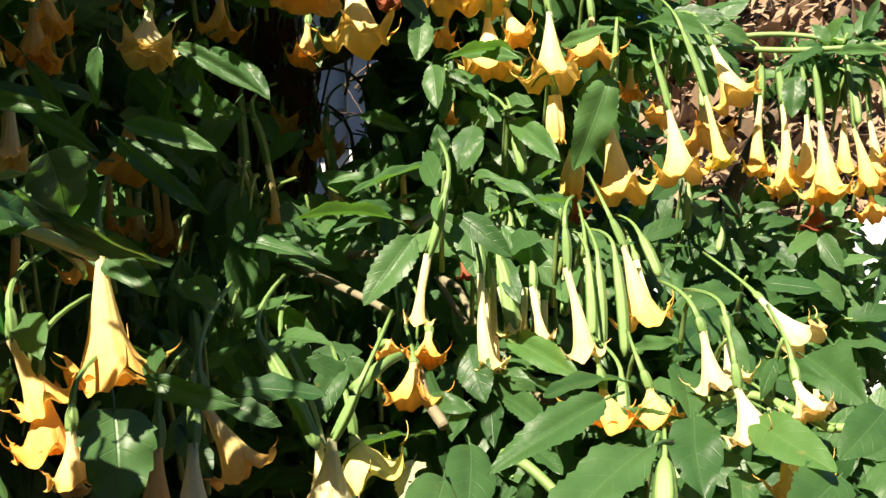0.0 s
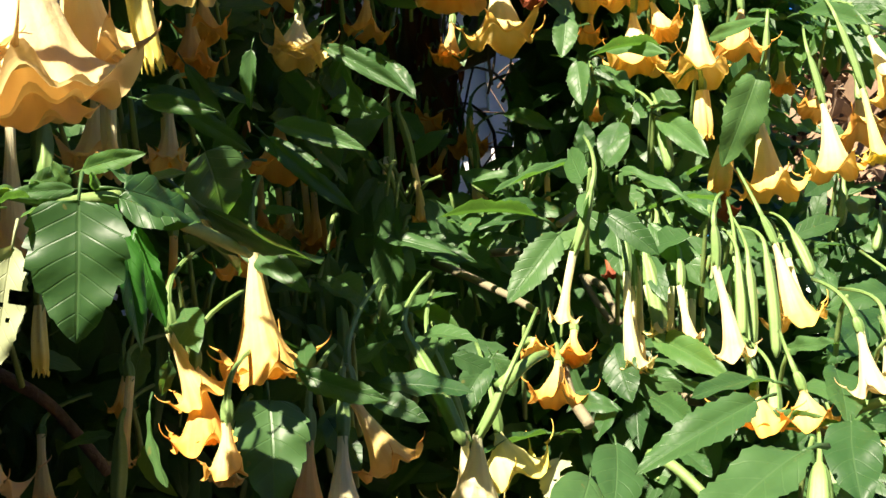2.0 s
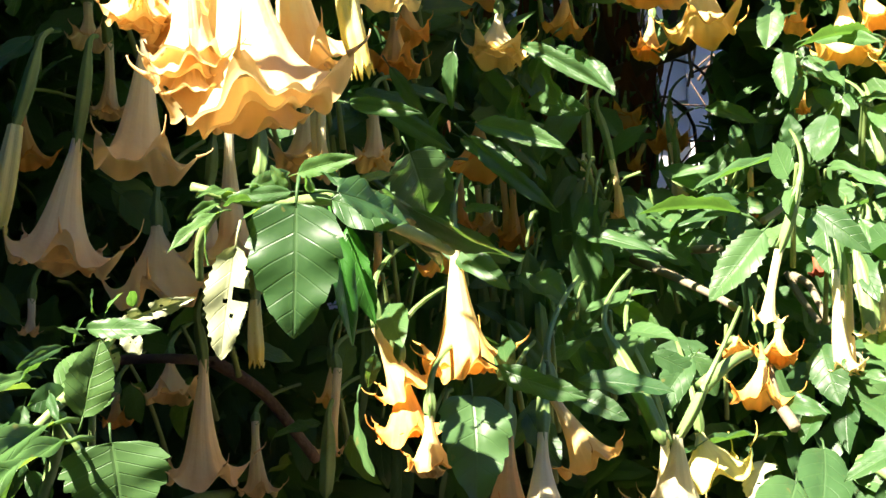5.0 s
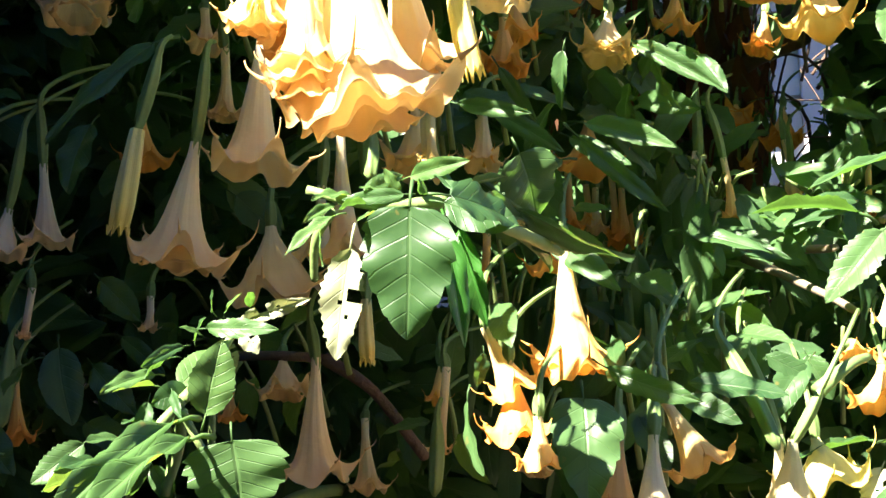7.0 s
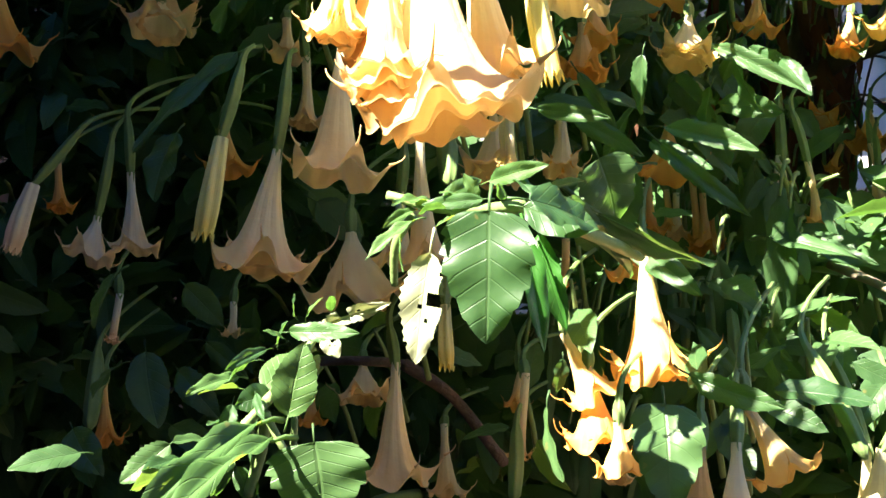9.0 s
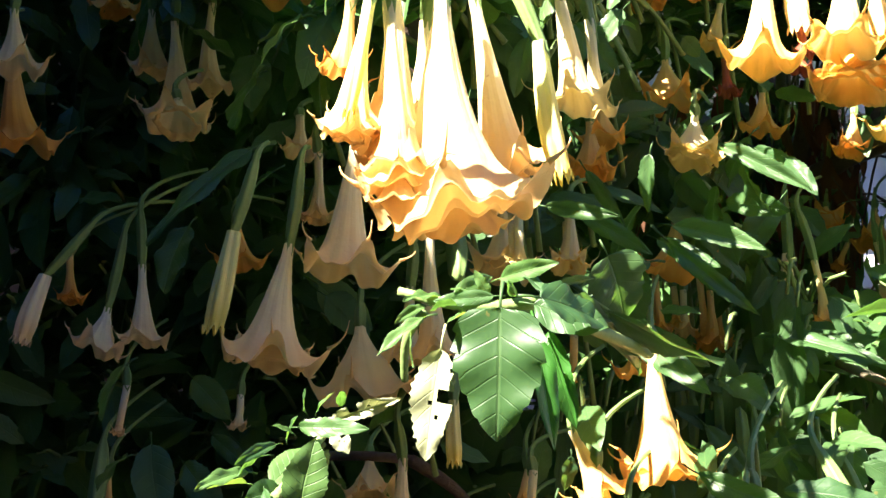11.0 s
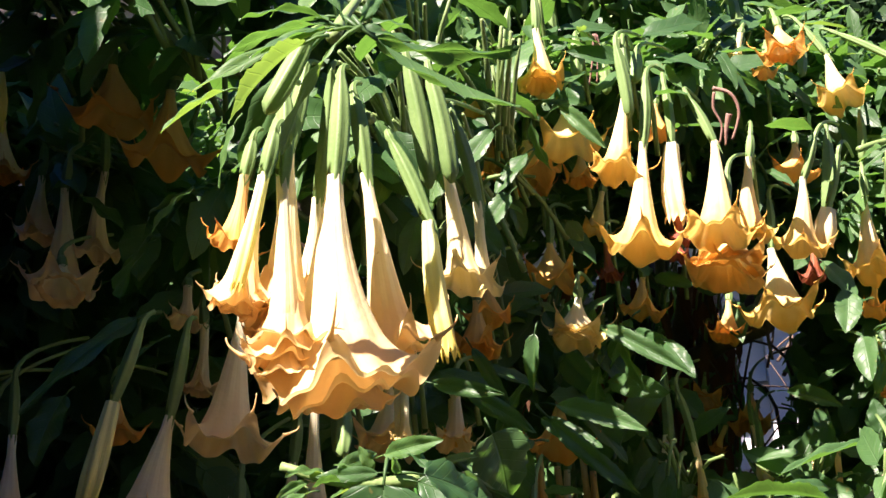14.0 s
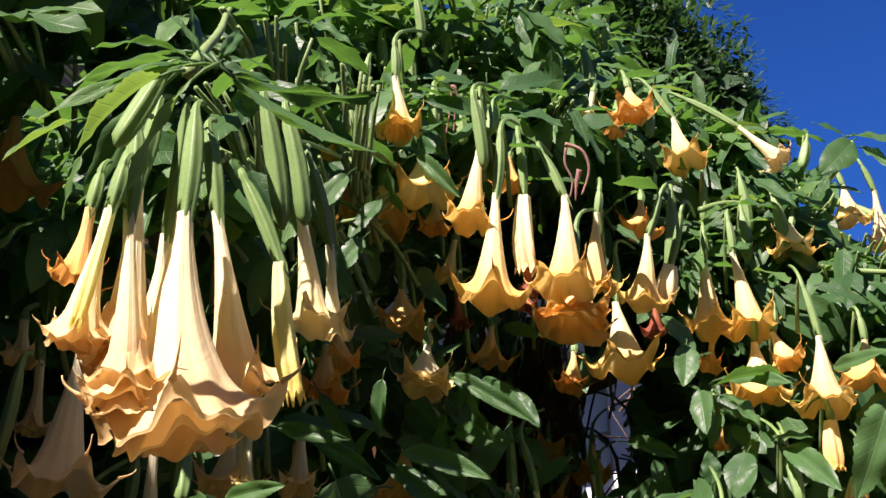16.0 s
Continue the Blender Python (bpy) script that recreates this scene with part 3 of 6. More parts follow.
def flower(top, end, rim, radius, kind):
    """A hanging trumpet with its calyx; kinds without a corolla are green buds."""
    top, end, rim = Vector(top), Vector(end), Vector(rim)
    count[0] += 1
    seed = count[0]
    if top.y > 1.0 and top.x > -0.85 and radius < 0.048 and seed % 5 < 3:
        sprig(top + Vector((0, 0.03, 0.025)), Vector((0.1, -0.5, 0.8)).normalized(), 0.085, 2 + seed % 2)
    if kind == "bud":
        keep_in_view(top, rim, radius, radius)
        v1, f1 = green_cup(top, rim, max(radius * 0.8, 0.008), seed, True)
        return mesh_object("flower_bud", v1, f1, CALYX, shrub, label="slender unopened green bud on a thin stalk")
    if kind != "brown":
        keep_in_view(top, end, 0.005, 0.006)
        keep_in_view(end, rim, 0.3 * radius, 0.9 * radius)
    style, colour = "open", kind
    if kind in ("shut", "shutc", "shutivory", "spent"):
        style, colour = "shut", {"shut": "yellow", "shutc": "cream", "shutivory": "ivory", "spent": "peach"}[kind]
    elif kind == "crumple":
        style, colour = "crumple", "pale"
    elif kind == "brown":
        style = "crumple"
    elif kind in ("big", "ruffle"):
        colour = "cream"
    elif kind.startswith("ruffle_"):
        colour = kind[7:]
    nod = -0.16 if kind == "big" else -0.02 if kind == "ruffle" else None
    v, f, uv = trumpet(end, rim, radius, seed, style, True, 0.0, nod)
    # double flowers carry ruffled inner skirts below the rim
    layers = ()
    if kind == "big":
        layers = ((1.06, 0.84, 0.82, 0.04), (1.10, 0.56, 0.84, 0.06))
    elif kind.startswith("ruffle"):
        layers = ((0.93, 1.0, 0.70, 0.10), (1.06, 0.92, 0.72, 0.10), (1.14, 0.74, 0.70, 0.10))
    elif style == "open" and seed % 3 == 0:
        layers = ((1.03, 0.72, 0.74, 0.05),)
    for reach, wide, start, ruffle in layers:
        v2, f2, uv2 = trumpet(end, end + (rim - end) * reach, radius * wide, seed + 500 + int(wide * 100), style, False, ruffle, nod)
        keep = [q for q in f2 if min(uv2[i][1] for i in q) > start]
        f = f + [tuple(i + len(v) for i in q) for q in keep]
        v, uv = v + v2, uv + [(a, min(1.0, b + 0.10)) for a, b in uv2]
    state = {"brown": "withered reddish brown trumpet flower, shrivelled and hanging", "crumple": "crumpled pale yellow trumpet flower",
             "orange": "deep orange trumpet flower with curled points"}.get(kind, "")
    if style == "shut":
        state = "closed narrow pale trumpet not yet opened"
    ob = mesh_object("flower", v, f, PETALS[colour], shrub, uv, state)
    ratio = (rim - end).length / 0.18
    cr = 0.0088 * min(1.15, max(0.7, ratio))
    v1, f1 = green_cup(top, end, cr, seed)
    mesh_object("calyx", v1, f1, CALYX, ob)
    return ob


# trunk and limbs
limb("trunk", [(-0.55, 3.0, 0.0), (-0.50, 2.95, 0.8), (-0.46, 2.92, 1.5), (-0.46, 2.85, 2.2), (-0.60, 2.6, 2.8)], 0.055, 0.025, BARK, shrub)
limb("trunk", [(-0.35, 3.1, 0.0), (-0.42, 3.05, 1.0), (-0.62, 2.95, 1.75), (-0.20, 2.9, 2.25), (0.2, 2.7, 2.6)], 0.050, 0.018, BARK, shrub)
limb("trunk", [(-0.9, 2.9, 0.0), (-1.0, 2.7, 0.9), (-1.1, 2.3, 1.8), (-1.0, 1.8, 2.5)], 0.050, 0.018, BARK, shrub)
limb("trunk", [(0.3, 3.0, 0.0), (0.4, 2.8, 0.8), (0.6, 2.5, 1.6), (0.9, 2.4, 2.05)], 0.045, 0.012, BARK, shrub)
limb("branch", [(-1.0, 1.8, 2.5), (-0.75, 1.3, 2.25), (-0.40, 0.85, 1.93)], 0.016, 0.006, STEM, shrub)
limb("branch", [(-0.46, 2.85, 2.2), (-0.30, 2.3, 2.4), (0.1, 2.1, 2.3)], 0.018, 0.006, STEM, shrub)
limb("branch", [(0.2, 2.7, 2.6), (0.5, 2.4, 2.3), (1.0, 2.2, 2.05)], 0.014, 0.006, STEM, shrub)
limb("branch", [(-0.42, 3.05, 1.0), (0.0, 2.2, 1.3), (0.3, 1.5, 1.3)], 0.018, 0.006, TWIG, shrub)
limb("branch", [(-1.0, 2.7, 0.9), (-0.9, 1.8, 1.2), (-0.7, 1.1, 1.3)], 0.018, 0.006, STEM, shrub)

def twine(points, r0, r1, material):
    return limb("stem", points, r0, r1, material, shrub, 7)


twine([(-0.347, 0.662, 1.911), (-0.392, 0.802, 2.021), (-0.491, 1.068, 2.229)], 0.0060, 0.0030, STEM)
twine([(-0.237, 1.884, 1.578), (-0.171, 1.791, 1.576), (-0.102, 1.645, 1.573)], 0.0080, 0.0060, TWIG)
twine([(-0.235, 1.732, 1.569), (-0.159, 1.641, 1.531), (-0.075, 1.496, 1.484)], 0.0080, 0.0050, TWIG)
twine([(-0.808, 1.200, 1.468), (-0.722, 1.194, 1.468), (-0.674, 1.221, 1.461)], 0.0060, 0.0060, BARK)
twine([(-0.680, 1.217, 1.463), (-0.625, 1.243, 1.417), (-0.589, 1.305, 1.331)], 0.0080, 0.0070, BARK)
twine([(-0.487, 0.580, 1.416), (-0.465, 0.588, 1.440), (-0.450, 0.601, 1.460)], 0.0050, 0.0030, STEM)
twine([(-0.450, 0.601, 1.460), (-0.447, 0.627, 1.478), (-0.442, 0.653, 1.503)], 0.0040, 0.0025, STEM)
twine([(-0.446, 0.627, 1.467), (-0.445, 0.626, 1.448), (-0.450, 0.631, 1.428)], 0.0025, 0.0025, STEM)
twine([(-0.450, 0.600, 1.453), (-0.462, 0.611, 1.427), (-0.474, 0.610, 1.398)], 0.0040, 0.0040, STEM)
twine([(-0.450, 0.600, 1.453), (-0.441, 0.604, 1.432), (-0.440, 0.614, 1.421)], 0.0030, 0.0020, STEM)
twine([(-0.394, 0.675, 1.597), (-0.349, 0.689, 1.583), (-0.309, 0.717, 1.585)], 0.0030, 0.0050, STEM)
twine([(-0.309, 0.717, 1.585), (-0.300, 0.810, 1.573), (-0.336, 1.088, 1.565)], 0.0050, 0.0060, STEM)
twine([(-0.383, 0.693, 1.583), (-0.400, 0.696, 1.564), (-0.412, 0.713, 1.536)], 0.0035, 0.0030, STEM)
twine([(-0.039, 1.547, 1.598), (-0.014, 1.576, 1.617), (0.013, 1.593, 1.653)], 0.0050, 0.0040, TWIG)
twine([(0.329, 2.125, 1.965), (0.393, 2.110, 1.983), (0.592, 2.226, 1.965)], 0.0070, 0.0070, STEM)
twine([(0.593, 2.279, 1.963), (0.731, 2.244, 1.939), (0.901, 2.184, 1.925)], 0.0070, 0.0050, STEM)
twine([(0.630, 2.367, 2.000), (0.763, 2.331, 1.988), (0.938, 2.277, 1.934)], 0.0060, 0.0050, STEM)
twine([(-0.046, 1.497, 1.410), (-0.037, 1.444, 1.376), (-0.017, 1.391, 1.344)], 0.0080, 0.0070, TWIG)
twine([(0.306, 1.460, 1.337), (0.376, 1.444, 1.347), (0.447, 1.366, 1.306)], 0.0070, 0.0050, STEM)
twine([(0.055, 1.435, 1.300), (0.083, 1.401, 1.285), (0.119, 1.372, 1.245)], 0.0080, 0.0060, STEM)
twine([(0.444, 1.420, 1.304), (0.482, 1.407, 1.302), (0.532, 1.389, 1.303)], 0.0060, 0.0060, STEM)
twine([(-0.395, 2.521, 1.993), (-0.290, 2.429, 2.008), (-0.168, 2.332, 2.029)], 0.0260, 0.0200, BARK)
twine([(-0.337, 2.476, 2.211), (-0.358, 2.499, 2.115), (-0.396, 2.570, 2.002)], 0.0180, 0.0220, BARK)
twine([(-0.157, 2.230, 2.028), (-0.164, 2.240, 1.985), (-0.162, 2.250, 1.935)], 0.0040, 0.0030, BARK)
twine([(-0.004, 1.897, 1.531), (0.021, 1.847, 1.510), (0.041, 1.796, 1.454)], 0.0070, 0.0050, TWIG)
twine([(-0.012, 1.900, 1.535), (0.004, 1.850, 1.495), (0.028, 1.800, 1.457)], 0.0060, 0.0050, TWIG)
twine([(-0.246, 1.732, 2.422), (-0.306, 1.803, 2.487), (-0.384, 1.952, 2.611)], 0.0050, 0.0040, TWIG)
twine([(-0.186, 1.670, 2.337), (-0.121, 1.924, 2.510), (-0.020, 2.206, 2.624)], 0.0050, 0.0040, STEM)
twine([(0.045, 1.942, 2.227), (0.120, 2.031, 2.265), (0.229, 2.230, 2.279)], 0.0060, 0.0050, STEM)
twine([(0.244, 2.065, 2.136), (0.302, 2.062, 2.122), (0.366, 2.055, 2.109)], 0.0060, 0.0050, STEM)
twine([(0.360, 2.162, 2.417), (0.334, 2.181, 2.379), (0.310, 2.294, 2.378)], 0.0050, 0.0060, STEM)
twine([(-0.328, 2.668, 2.280), (-0.342, 2.728, 2.028), (-0.386, 2.764, 1.724)], 0.0300, 0.0260, BARK)

# big cluster
flower((-0.388, 0.765, 1.934), (-0.393, 0.762, 1.835), (-0.387, 0.765, 1.667), 0.067, 'big')
flower((-0.428, 0.778, 1.954), (-0.441, 0.771, 1.877), (-0.446, 0.769, 1.726), 0.037, 'ruffle')
flower((-0.436, 0.747, 1.900), (-0.448, 0.740, 1.839), (-0.463, 0.731, 1.737), 0.027, 'big')
flower((-0.410, 0.792, 1.953), (-0.435, 0.814, 1.843), (-0.446, 0.819, 1.763), 0.023, 'cream')
flower((-0.406, 0.829, 1.949), (-0.396, 0.833, 1.864), (-0.378, 0.840, 1.715), 0.038, 'big')
flower((-0.417, 0.721, 1.906), (-0.419, 0.720, 1.825), (-0.417, 0.721, 1.687), 0.029, 'ruffle')
flower((-0.506, 0.824, 1.919), (-0.512, 0.820, 1.880), (-0.523, 0.821, 1.816), 0.025, 'orange')
flower((-0.366, 0.816, 1.892), (-0.336, 0.826, 1.813), (-0.324, 0.831, 1.697), 0.009, 'shut')
flower((-0.418, 0.706, 1.865), (-0.424, 0.702, 1.829), (-0.442, 0.692, 1.735), 0.005, 'shut')
flower((-0.358, 0.922, 1.967), (-0.354, 0.923, 1.917), (-0.341, 0.928, 1.784), 0.029, 'pale')
flower((-0.355, 0.953, 1.969), (-0.341, 0.980, 1.878), (-0.342, 0.991, 1.792), 0.020, 'pale')
flower((-0.374, 0.680, 1.927), (-0.375, 0.671, 1.908), (-0.403, 0.664, 1.860), 0.009, 'bud')
flower((-0.347, 0.813, 1.965), (-0.353, 0.813, 1.927), (-0.338, 0.837, 1.847), 0.009, 'bud')
flower((-0.332, 0.828, 1.955), (-0.335, 0.827, 1.918), (-0.320, 0.845, 1.852), 0.008, 'bud')
# upper right rows
flower((-0.370, 1.372, 2.324), (-0.370, 1.372, 2.269), (-0.369, 1.372, 2.187), 0.033, 'apricot')
flower((-0.252, 1.383, 2.230), (-0.255, 1.383, 2.152), (-0.274, 1.379, 2.040), 0.035, 'apricot')
flower((-0.226, 1.383, 2.169), (-0.237, 1.381, 2.073), (-0.252, 1.379, 1.930), 0.046, 'apricot')
flower((-0.207, 1.424, 2.180), (-0.205, 1.424, 2.087), (-0.208, 1.423, 1.978), 0.014, 'shutc')
flower((-0.172, 1.388, 2.135), (-0.145, 1.391, 2.063), (-0.154, 1.390, 1.937), 0.045, 'apricot')
flower((-0.141, 1.481, 2.056), (-0.152, 1.480, 1.990), (-0.156, 1.480, 1.912), 0.052, 'ruffle_peach')
flower((-0.109, 1.566, 2.140), (-0.116, 1.565, 2.100), (-0.128, 1.584, 1.996), 0.036, 'apricot')
flower((-0.107, 1.802, 2.121), (-0.114, 1.802, 2.027), (-0.112, 1.802, 1.917), 0.056, 'apricot')
flower((-0.022, 1.669, 2.160), (-0.048, 1.676, 2.096), (-0.067, 1.692, 1.992), 0.040, 'apricot')
flower((0.009, 1.725, 2.152), (-0.019, 1.739, 2.065), (-0.035, 1.741, 2.009), 0.017, 'shutc')
flower((0.044, 1.899, 2.167), (0.040, 1.899, 2.120), (0.037, 1.899, 1.993), 0.046, 'apricot')
flower((0.088, 1.899, 2.188), (0.089, 1.899, 2.122), (0.103, 1.898, 1.986), 0.046, 'apricot')
flower((0.110, 1.922, 2.017), (0.106, 1.922, 1.967), (0.104, 1.922, 1.879), 0.054, 'apricot')
flower((-0.025, 1.994, 2.518), (0.018, 1.993, 2.436), (0.032, 1.993, 2.345), 0.044, 'apricot')
flower((0.037, 2.008, 2.489), (0.138, 1.997, 2.402), (0.201, 1.990, 2.324), 0.028, 'cream')
flower((-0.465, 1.338, 1.893), (-0.462, 1.327, 1.874), (-0.463, 1.325, 1.812), 0.033, 'orange')
flower((-0.520, 1.619, 2.242), (-0.518, 1.611, 2.229), (-0.526, 1.621, 2.163), 0.028, 'orange')
flower((-0.461, 1.647, 2.217), (-0.460, 1.640, 2.199), (-0.463, 1.649, 2.137), 0.030, 'orange')
flower((-0.540, 1.640, 2.177), (-0.538, 1.632, 2.163), (-0.542, 1.634, 2.115), 0.025, 'orange')
flower((-0.508, 1.496, 2.274), (-0.506, 1.487, 2.260), (-0.508, 1.489, 2.219), 0.028, 'orange')
flower((-0.368, 1.740, 2.158), (-0.367, 1.730, 2.144), (-0.384, 1.733, 2.077), 0.029, 'apricot')
flower((0.146, 1.912, 2.025), (0.138, 1.913, 1.981), (0.156, 1.911, 1.925), 0.034, 'peach')
flower((0.213, 2.056, 2.239), (0.208, 2.049, 2.215), (0.204, 2.050, 2.165), 0.043, 'apricot')
flower((0.339, 2.297, 2.414), (0.349, 2.295, 2.373), (0.352, 2.306, 2.297), 0.044, 'apricot')
flower((0.390, 2.288, 2.416), (0.408, 2.294, 2.351), (0.414, 2.313, 2.243), 0.039, 'cream')
flower((0.279, 1.906, 1.995), (0.281, 1.906, 1.951), (0.272, 1.907, 1.881), 0.045, 'orange')
flower((0.277, 2.186, 2.440), (0.298, 2.167, 2.441), (0.257, 2.182, 2.378), 0.013, 'bud')
flower((-0.330, 1.440, 2.280), (-0.317, 1.423, 2.284), (-0.331, 1.437, 2.217), 0.011, 'bud')
flower((-0.458, 1.544, 2.406), (-0.458, 1.534, 2.394), (-0.481, 1.548, 2.323), 0.011, 'bud')
flower((-0.490, 1.535, 2.406), (-0.482, 1.526, 2.395), (-0.505, 1.533, 2.336), 0.011, 'bud')
flower((-0.385, 1.589, 2.537), (-0.382, 1.589, 2.509), (-0.381, 1.602, 2.459), 0.010, 'bud')
flower((-0.254, 1.341, 2.208), (-0.235, 1.337, 2.190), (-0.247, 1.357, 2.107), 0.009, 'bud')
flower((-0.409, 1.625, 2.468), (-0.408, 1.622, 2.444), (-0.410, 1.638, 2.382), 0.010, 'bud')
flower((-0.023, 1.891, 2.431), (-0.023, 1.882, 2.415), (-0.031, 1.891, 2.359), 0.010, 'bud')
flower((-0.004, 1.761, 2.198), (-0.018, 1.769, 2.133), (-0.023, 1.775, 2.067), 0.012, 'bud')
flower((0.127, 2.033, 2.315), (0.133, 2.026, 2.289), (0.130, 2.041, 2.205), 0.012, 'bud')
flower((-0.134, 1.915, 2.569), (-0.134, 1.904, 2.557), (-0.131, 1.921, 2.492), 0.011, 'bud')
# far left shade
flower((-0.785, 0.974, 2.156), (-0.784, 0.977, 2.120), (-0.791, 0.990, 2.052), 0.052, 'orange')
flower((-0.714, 0.995, 2.095), (-0.710, 0.988, 2.077), (-0.722, 1.002, 1.996), 0.048, 'orange')
flower((-0.950, 0.964, 2.181), (-0.947, 0.965, 2.149), (-0.959, 0.978, 2.074), 0.013, 'shut')
flower((-0.899, 1.119, 2.118), (-0.902, 1.127, 2.056), (-0.918, 1.141, 1.951), 0.031, 'cream')
flower((-0.971, 1.140, 2.100), (-0.976, 1.140, 2.049), (-0.990, 1.159, 1.926), 0.044, 'cream')
flower((-1.053, 1.185, 2.151), (-1.056, 1.188, 2.099), (-1.063, 1.199, 2.017), 0.034, 'cream')
flower((-1.044, 0.936, 2.077), (-1.054, 0.936, 2.019), (-1.059, 0.942, 1.948), 0.034, 'cream')
flower((-1.101, 0.978, 2.034), (-1.097, 0.976, 2.002), (-1.105, 1.000, 1.872), 0.043, 'orange')
flower((-1.214, 1.273, 2.256), (-1.206, 1.266, 2.242), (-1.213, 1.282, 2.161), 0.040, 'orange')
flower((-0.994, 1.094, 1.794), (-0.992, 1.095, 1.715), (-0.991, 1.096, 1.619), 0.031, 'ivory')
flower((-1.009, 1.083, 1.766), (-1.024, 1.068, 1.662), (-1.036, 1.057, 1.611), 0.035, 'ivory')
flower((-1.200, 1.192, 1.782), (-1.197, 1.178, 1.763), (-1.192, 1.174, 1.697), 0.019, 'orange')
flower((-1.037, 1.059, 1.777), (-1.077, 1.016, 1.705), (-1.096, 0.995, 1.623), 0.012, 'shutivory')
flower((-0.651, 0.869, 1.769), (-0.669, 0.855, 1.694), (-0.685, 0.843, 1.599), 0.010, 'shut')
flower((-0.627, 0.911, 1.773), (-0.639, 0.903, 1.680), (-0.655, 0.891, 1.568), 0.049, 'cream')
flower((-0.637, 1.036, 1.639), (-0.638, 1.036, 1.608), (-0.632, 1.039, 1.534), 0.056, 'cream')
flower((-0.575, 0.934, 1.832), (-0.578, 0.933, 1.782), (-0.590, 0.925, 1.653), 0.045, 'cream')
flower((-0.706, 1.062, 1.840), (-0.699, 1.056, 1.812), (-0.702, 1.054, 1.738), 0.020, 'cream')
flower((-0.717, 1.046, 1.868), (-0.710, 1.036, 1.855), (-0.709, 1.031, 1.812), 0.020, 'cream')
flower((-0.968, 1.260, 1.819), (-0.960, 1.252, 1.800), (-0.953, 1.252, 1.729), 0.032, 'orange')
flower((-0.886, 1.032, 1.916), (-0.877, 1.026, 1.900), (-0.873, 1.020, 1.868), 0.039, 'cream')
flower((-0.556, 1.044, 1.734), (-0.554, 1.045, 1.707), (-0.554, 1.045, 1.572), 0.033, 'cream')
flower((-0.592, 1.082, 1.706), (-0.598, 1.079, 1.651), (-0.607, 1.074, 1.571), 0.032, 'cream')
flower((-0.522, 1.177, 1.768), (-0.519, 1.166, 1.746), (-0.522, 1.161, 1.674), 0.036, 'cream')
flower((-0.486, 1.138, 1.764), (-0.485, 1.129, 1.730), (-0.483, 1.123, 1.672), 0.014, 'pale')
flower((-0.467, 1.252, 1.773), (-0.464, 1.240, 1.757), (-0.468, 1.236, 1.680), 0.026, 'cream')
flower((-0.532, 1.073, 1.710), (-0.527, 1.062, 1.690), (-0.526, 1.052, 1.652), 0.008, 'bud')
flower((-0.549, 1.082, 1.564), (-0.545, 1.068, 1.527), (-0.540, 1.053, 1.461), 0.008, 'shut')
flower((-0.610, 1.062, 1.509), (-0.606, 1.064, 1.464), (-0.611, 1.061, 1.343), 0.040, 'cream')
flower((-0.732, 1.212, 1.480), (-0.725, 1.198, 1.466), (-0.717, 1.183, 1.422), 0.032, 'cream')
flower((-0.840, 1.261, 1.437), (-0.833, 1.247, 1.424), (-0.824, 1.232, 1.388), 0.019, 'orange')
flower((-0.688, 1.343, 1.387), (-0.682, 1.328, 1.374), (-0.671, 1.306, 1.288), 0.027, 'cream')
flower((-0.535, 1.252, 1.461), (-0.527, 1.238, 1.441), (-0.530, 1.212, 1.350), 0.015, 'cream')
flower((-0.525, 1.198, 1.391), (-0.521, 1.178, 1.348), (-0.516, 1.157, 1.307), 0.008, 'bud')
flower((-0.979, 1.287, 1.575), (-0.973, 1.274, 1.551), (-0.968, 1.260, 1.508), 0.014, 'ivory')
flower((-1.100, 1.187, 1.599), (-1.090, 1.177, 1.568), (-1.089, 1.159, 1.507), 0.011, 'ivory')
flower((-1.116, 1.176, 1.477), (-1.108, 1.161, 1.448), (-1.095, 1.147, 1.374), 0.024, 'orange')
flower((-1.089, 1.133, 1.501), (-1.079, 1.121, 1.480), (-1.076, 1.098, 1.395), 0.013, 'bud')
# middle
flower((-0.365, 1.205, 1.601), (-0.365, 1.205, 1.574), (-0.361, 1.207, 1.440), 0.049, 'peach')
flower((-0.410, 1.313, 1.612), (-0.407, 1.300, 1.597), (-0.400, 1.290, 1.554), 0.031, 'orange')
flower((-0.440, 1.140, 1.525), (-0.439, 1.140, 1.489), (-0.411, 1.148, 1.421), 0.031, 'peach')
flower((-0.415, 1.143, 1.475), (-0.416, 1.142, 1.452), (-0.412, 1.144, 1.376), 0.034, 'orange')
flower((-0.374, 1.112, 1.423), (-0.376, 1.111, 1.396), (-0.377, 1.109, 1.346), 0.027, 'peach')
flower((-0.247, 1.103, 1.449), (-0.244, 1.103, 1.414), (-0.210, 1.109, 1.343), 0.032, 'peach')
flower((-0.287, 1.096, 1.412), (-0.285, 1.080, 1.375), (-0.284, 1.053, 1.291), 0.040, 'orange')
flower((-0.246, 1.065, 1.424), (-0.244, 1.047, 1.381), (-0.241, 1.024, 1.303), 0.034, 'pale')
flower((-0.415, 1.530, 1.793), (-0.410, 1.520, 1.767), (-0.412, 1.514, 1.696), 0.044, 'orange')
flower((-0.470, 1.627, 1.746), (-0.470, 1.617, 1.710), (-0.467, 1.610, 1.624), 0.019, 'orange')
flower((-0.447, 1.691, 1.706), (-0.445, 1.678, 1.687), (-0.443, 1.668, 1.624), 0.018, 'cream')
flower((-0.408, 1.699, 1.711), (-0.407, 1.687, 1.683), (-0.407, 1.678, 1.600), 0.025, 'orange')
flower((-0.314, 1.853, 1.838), (-0.317, 1.850, 1.753), (-0.315, 1.843, 1.686), 0.010, 'shutc')
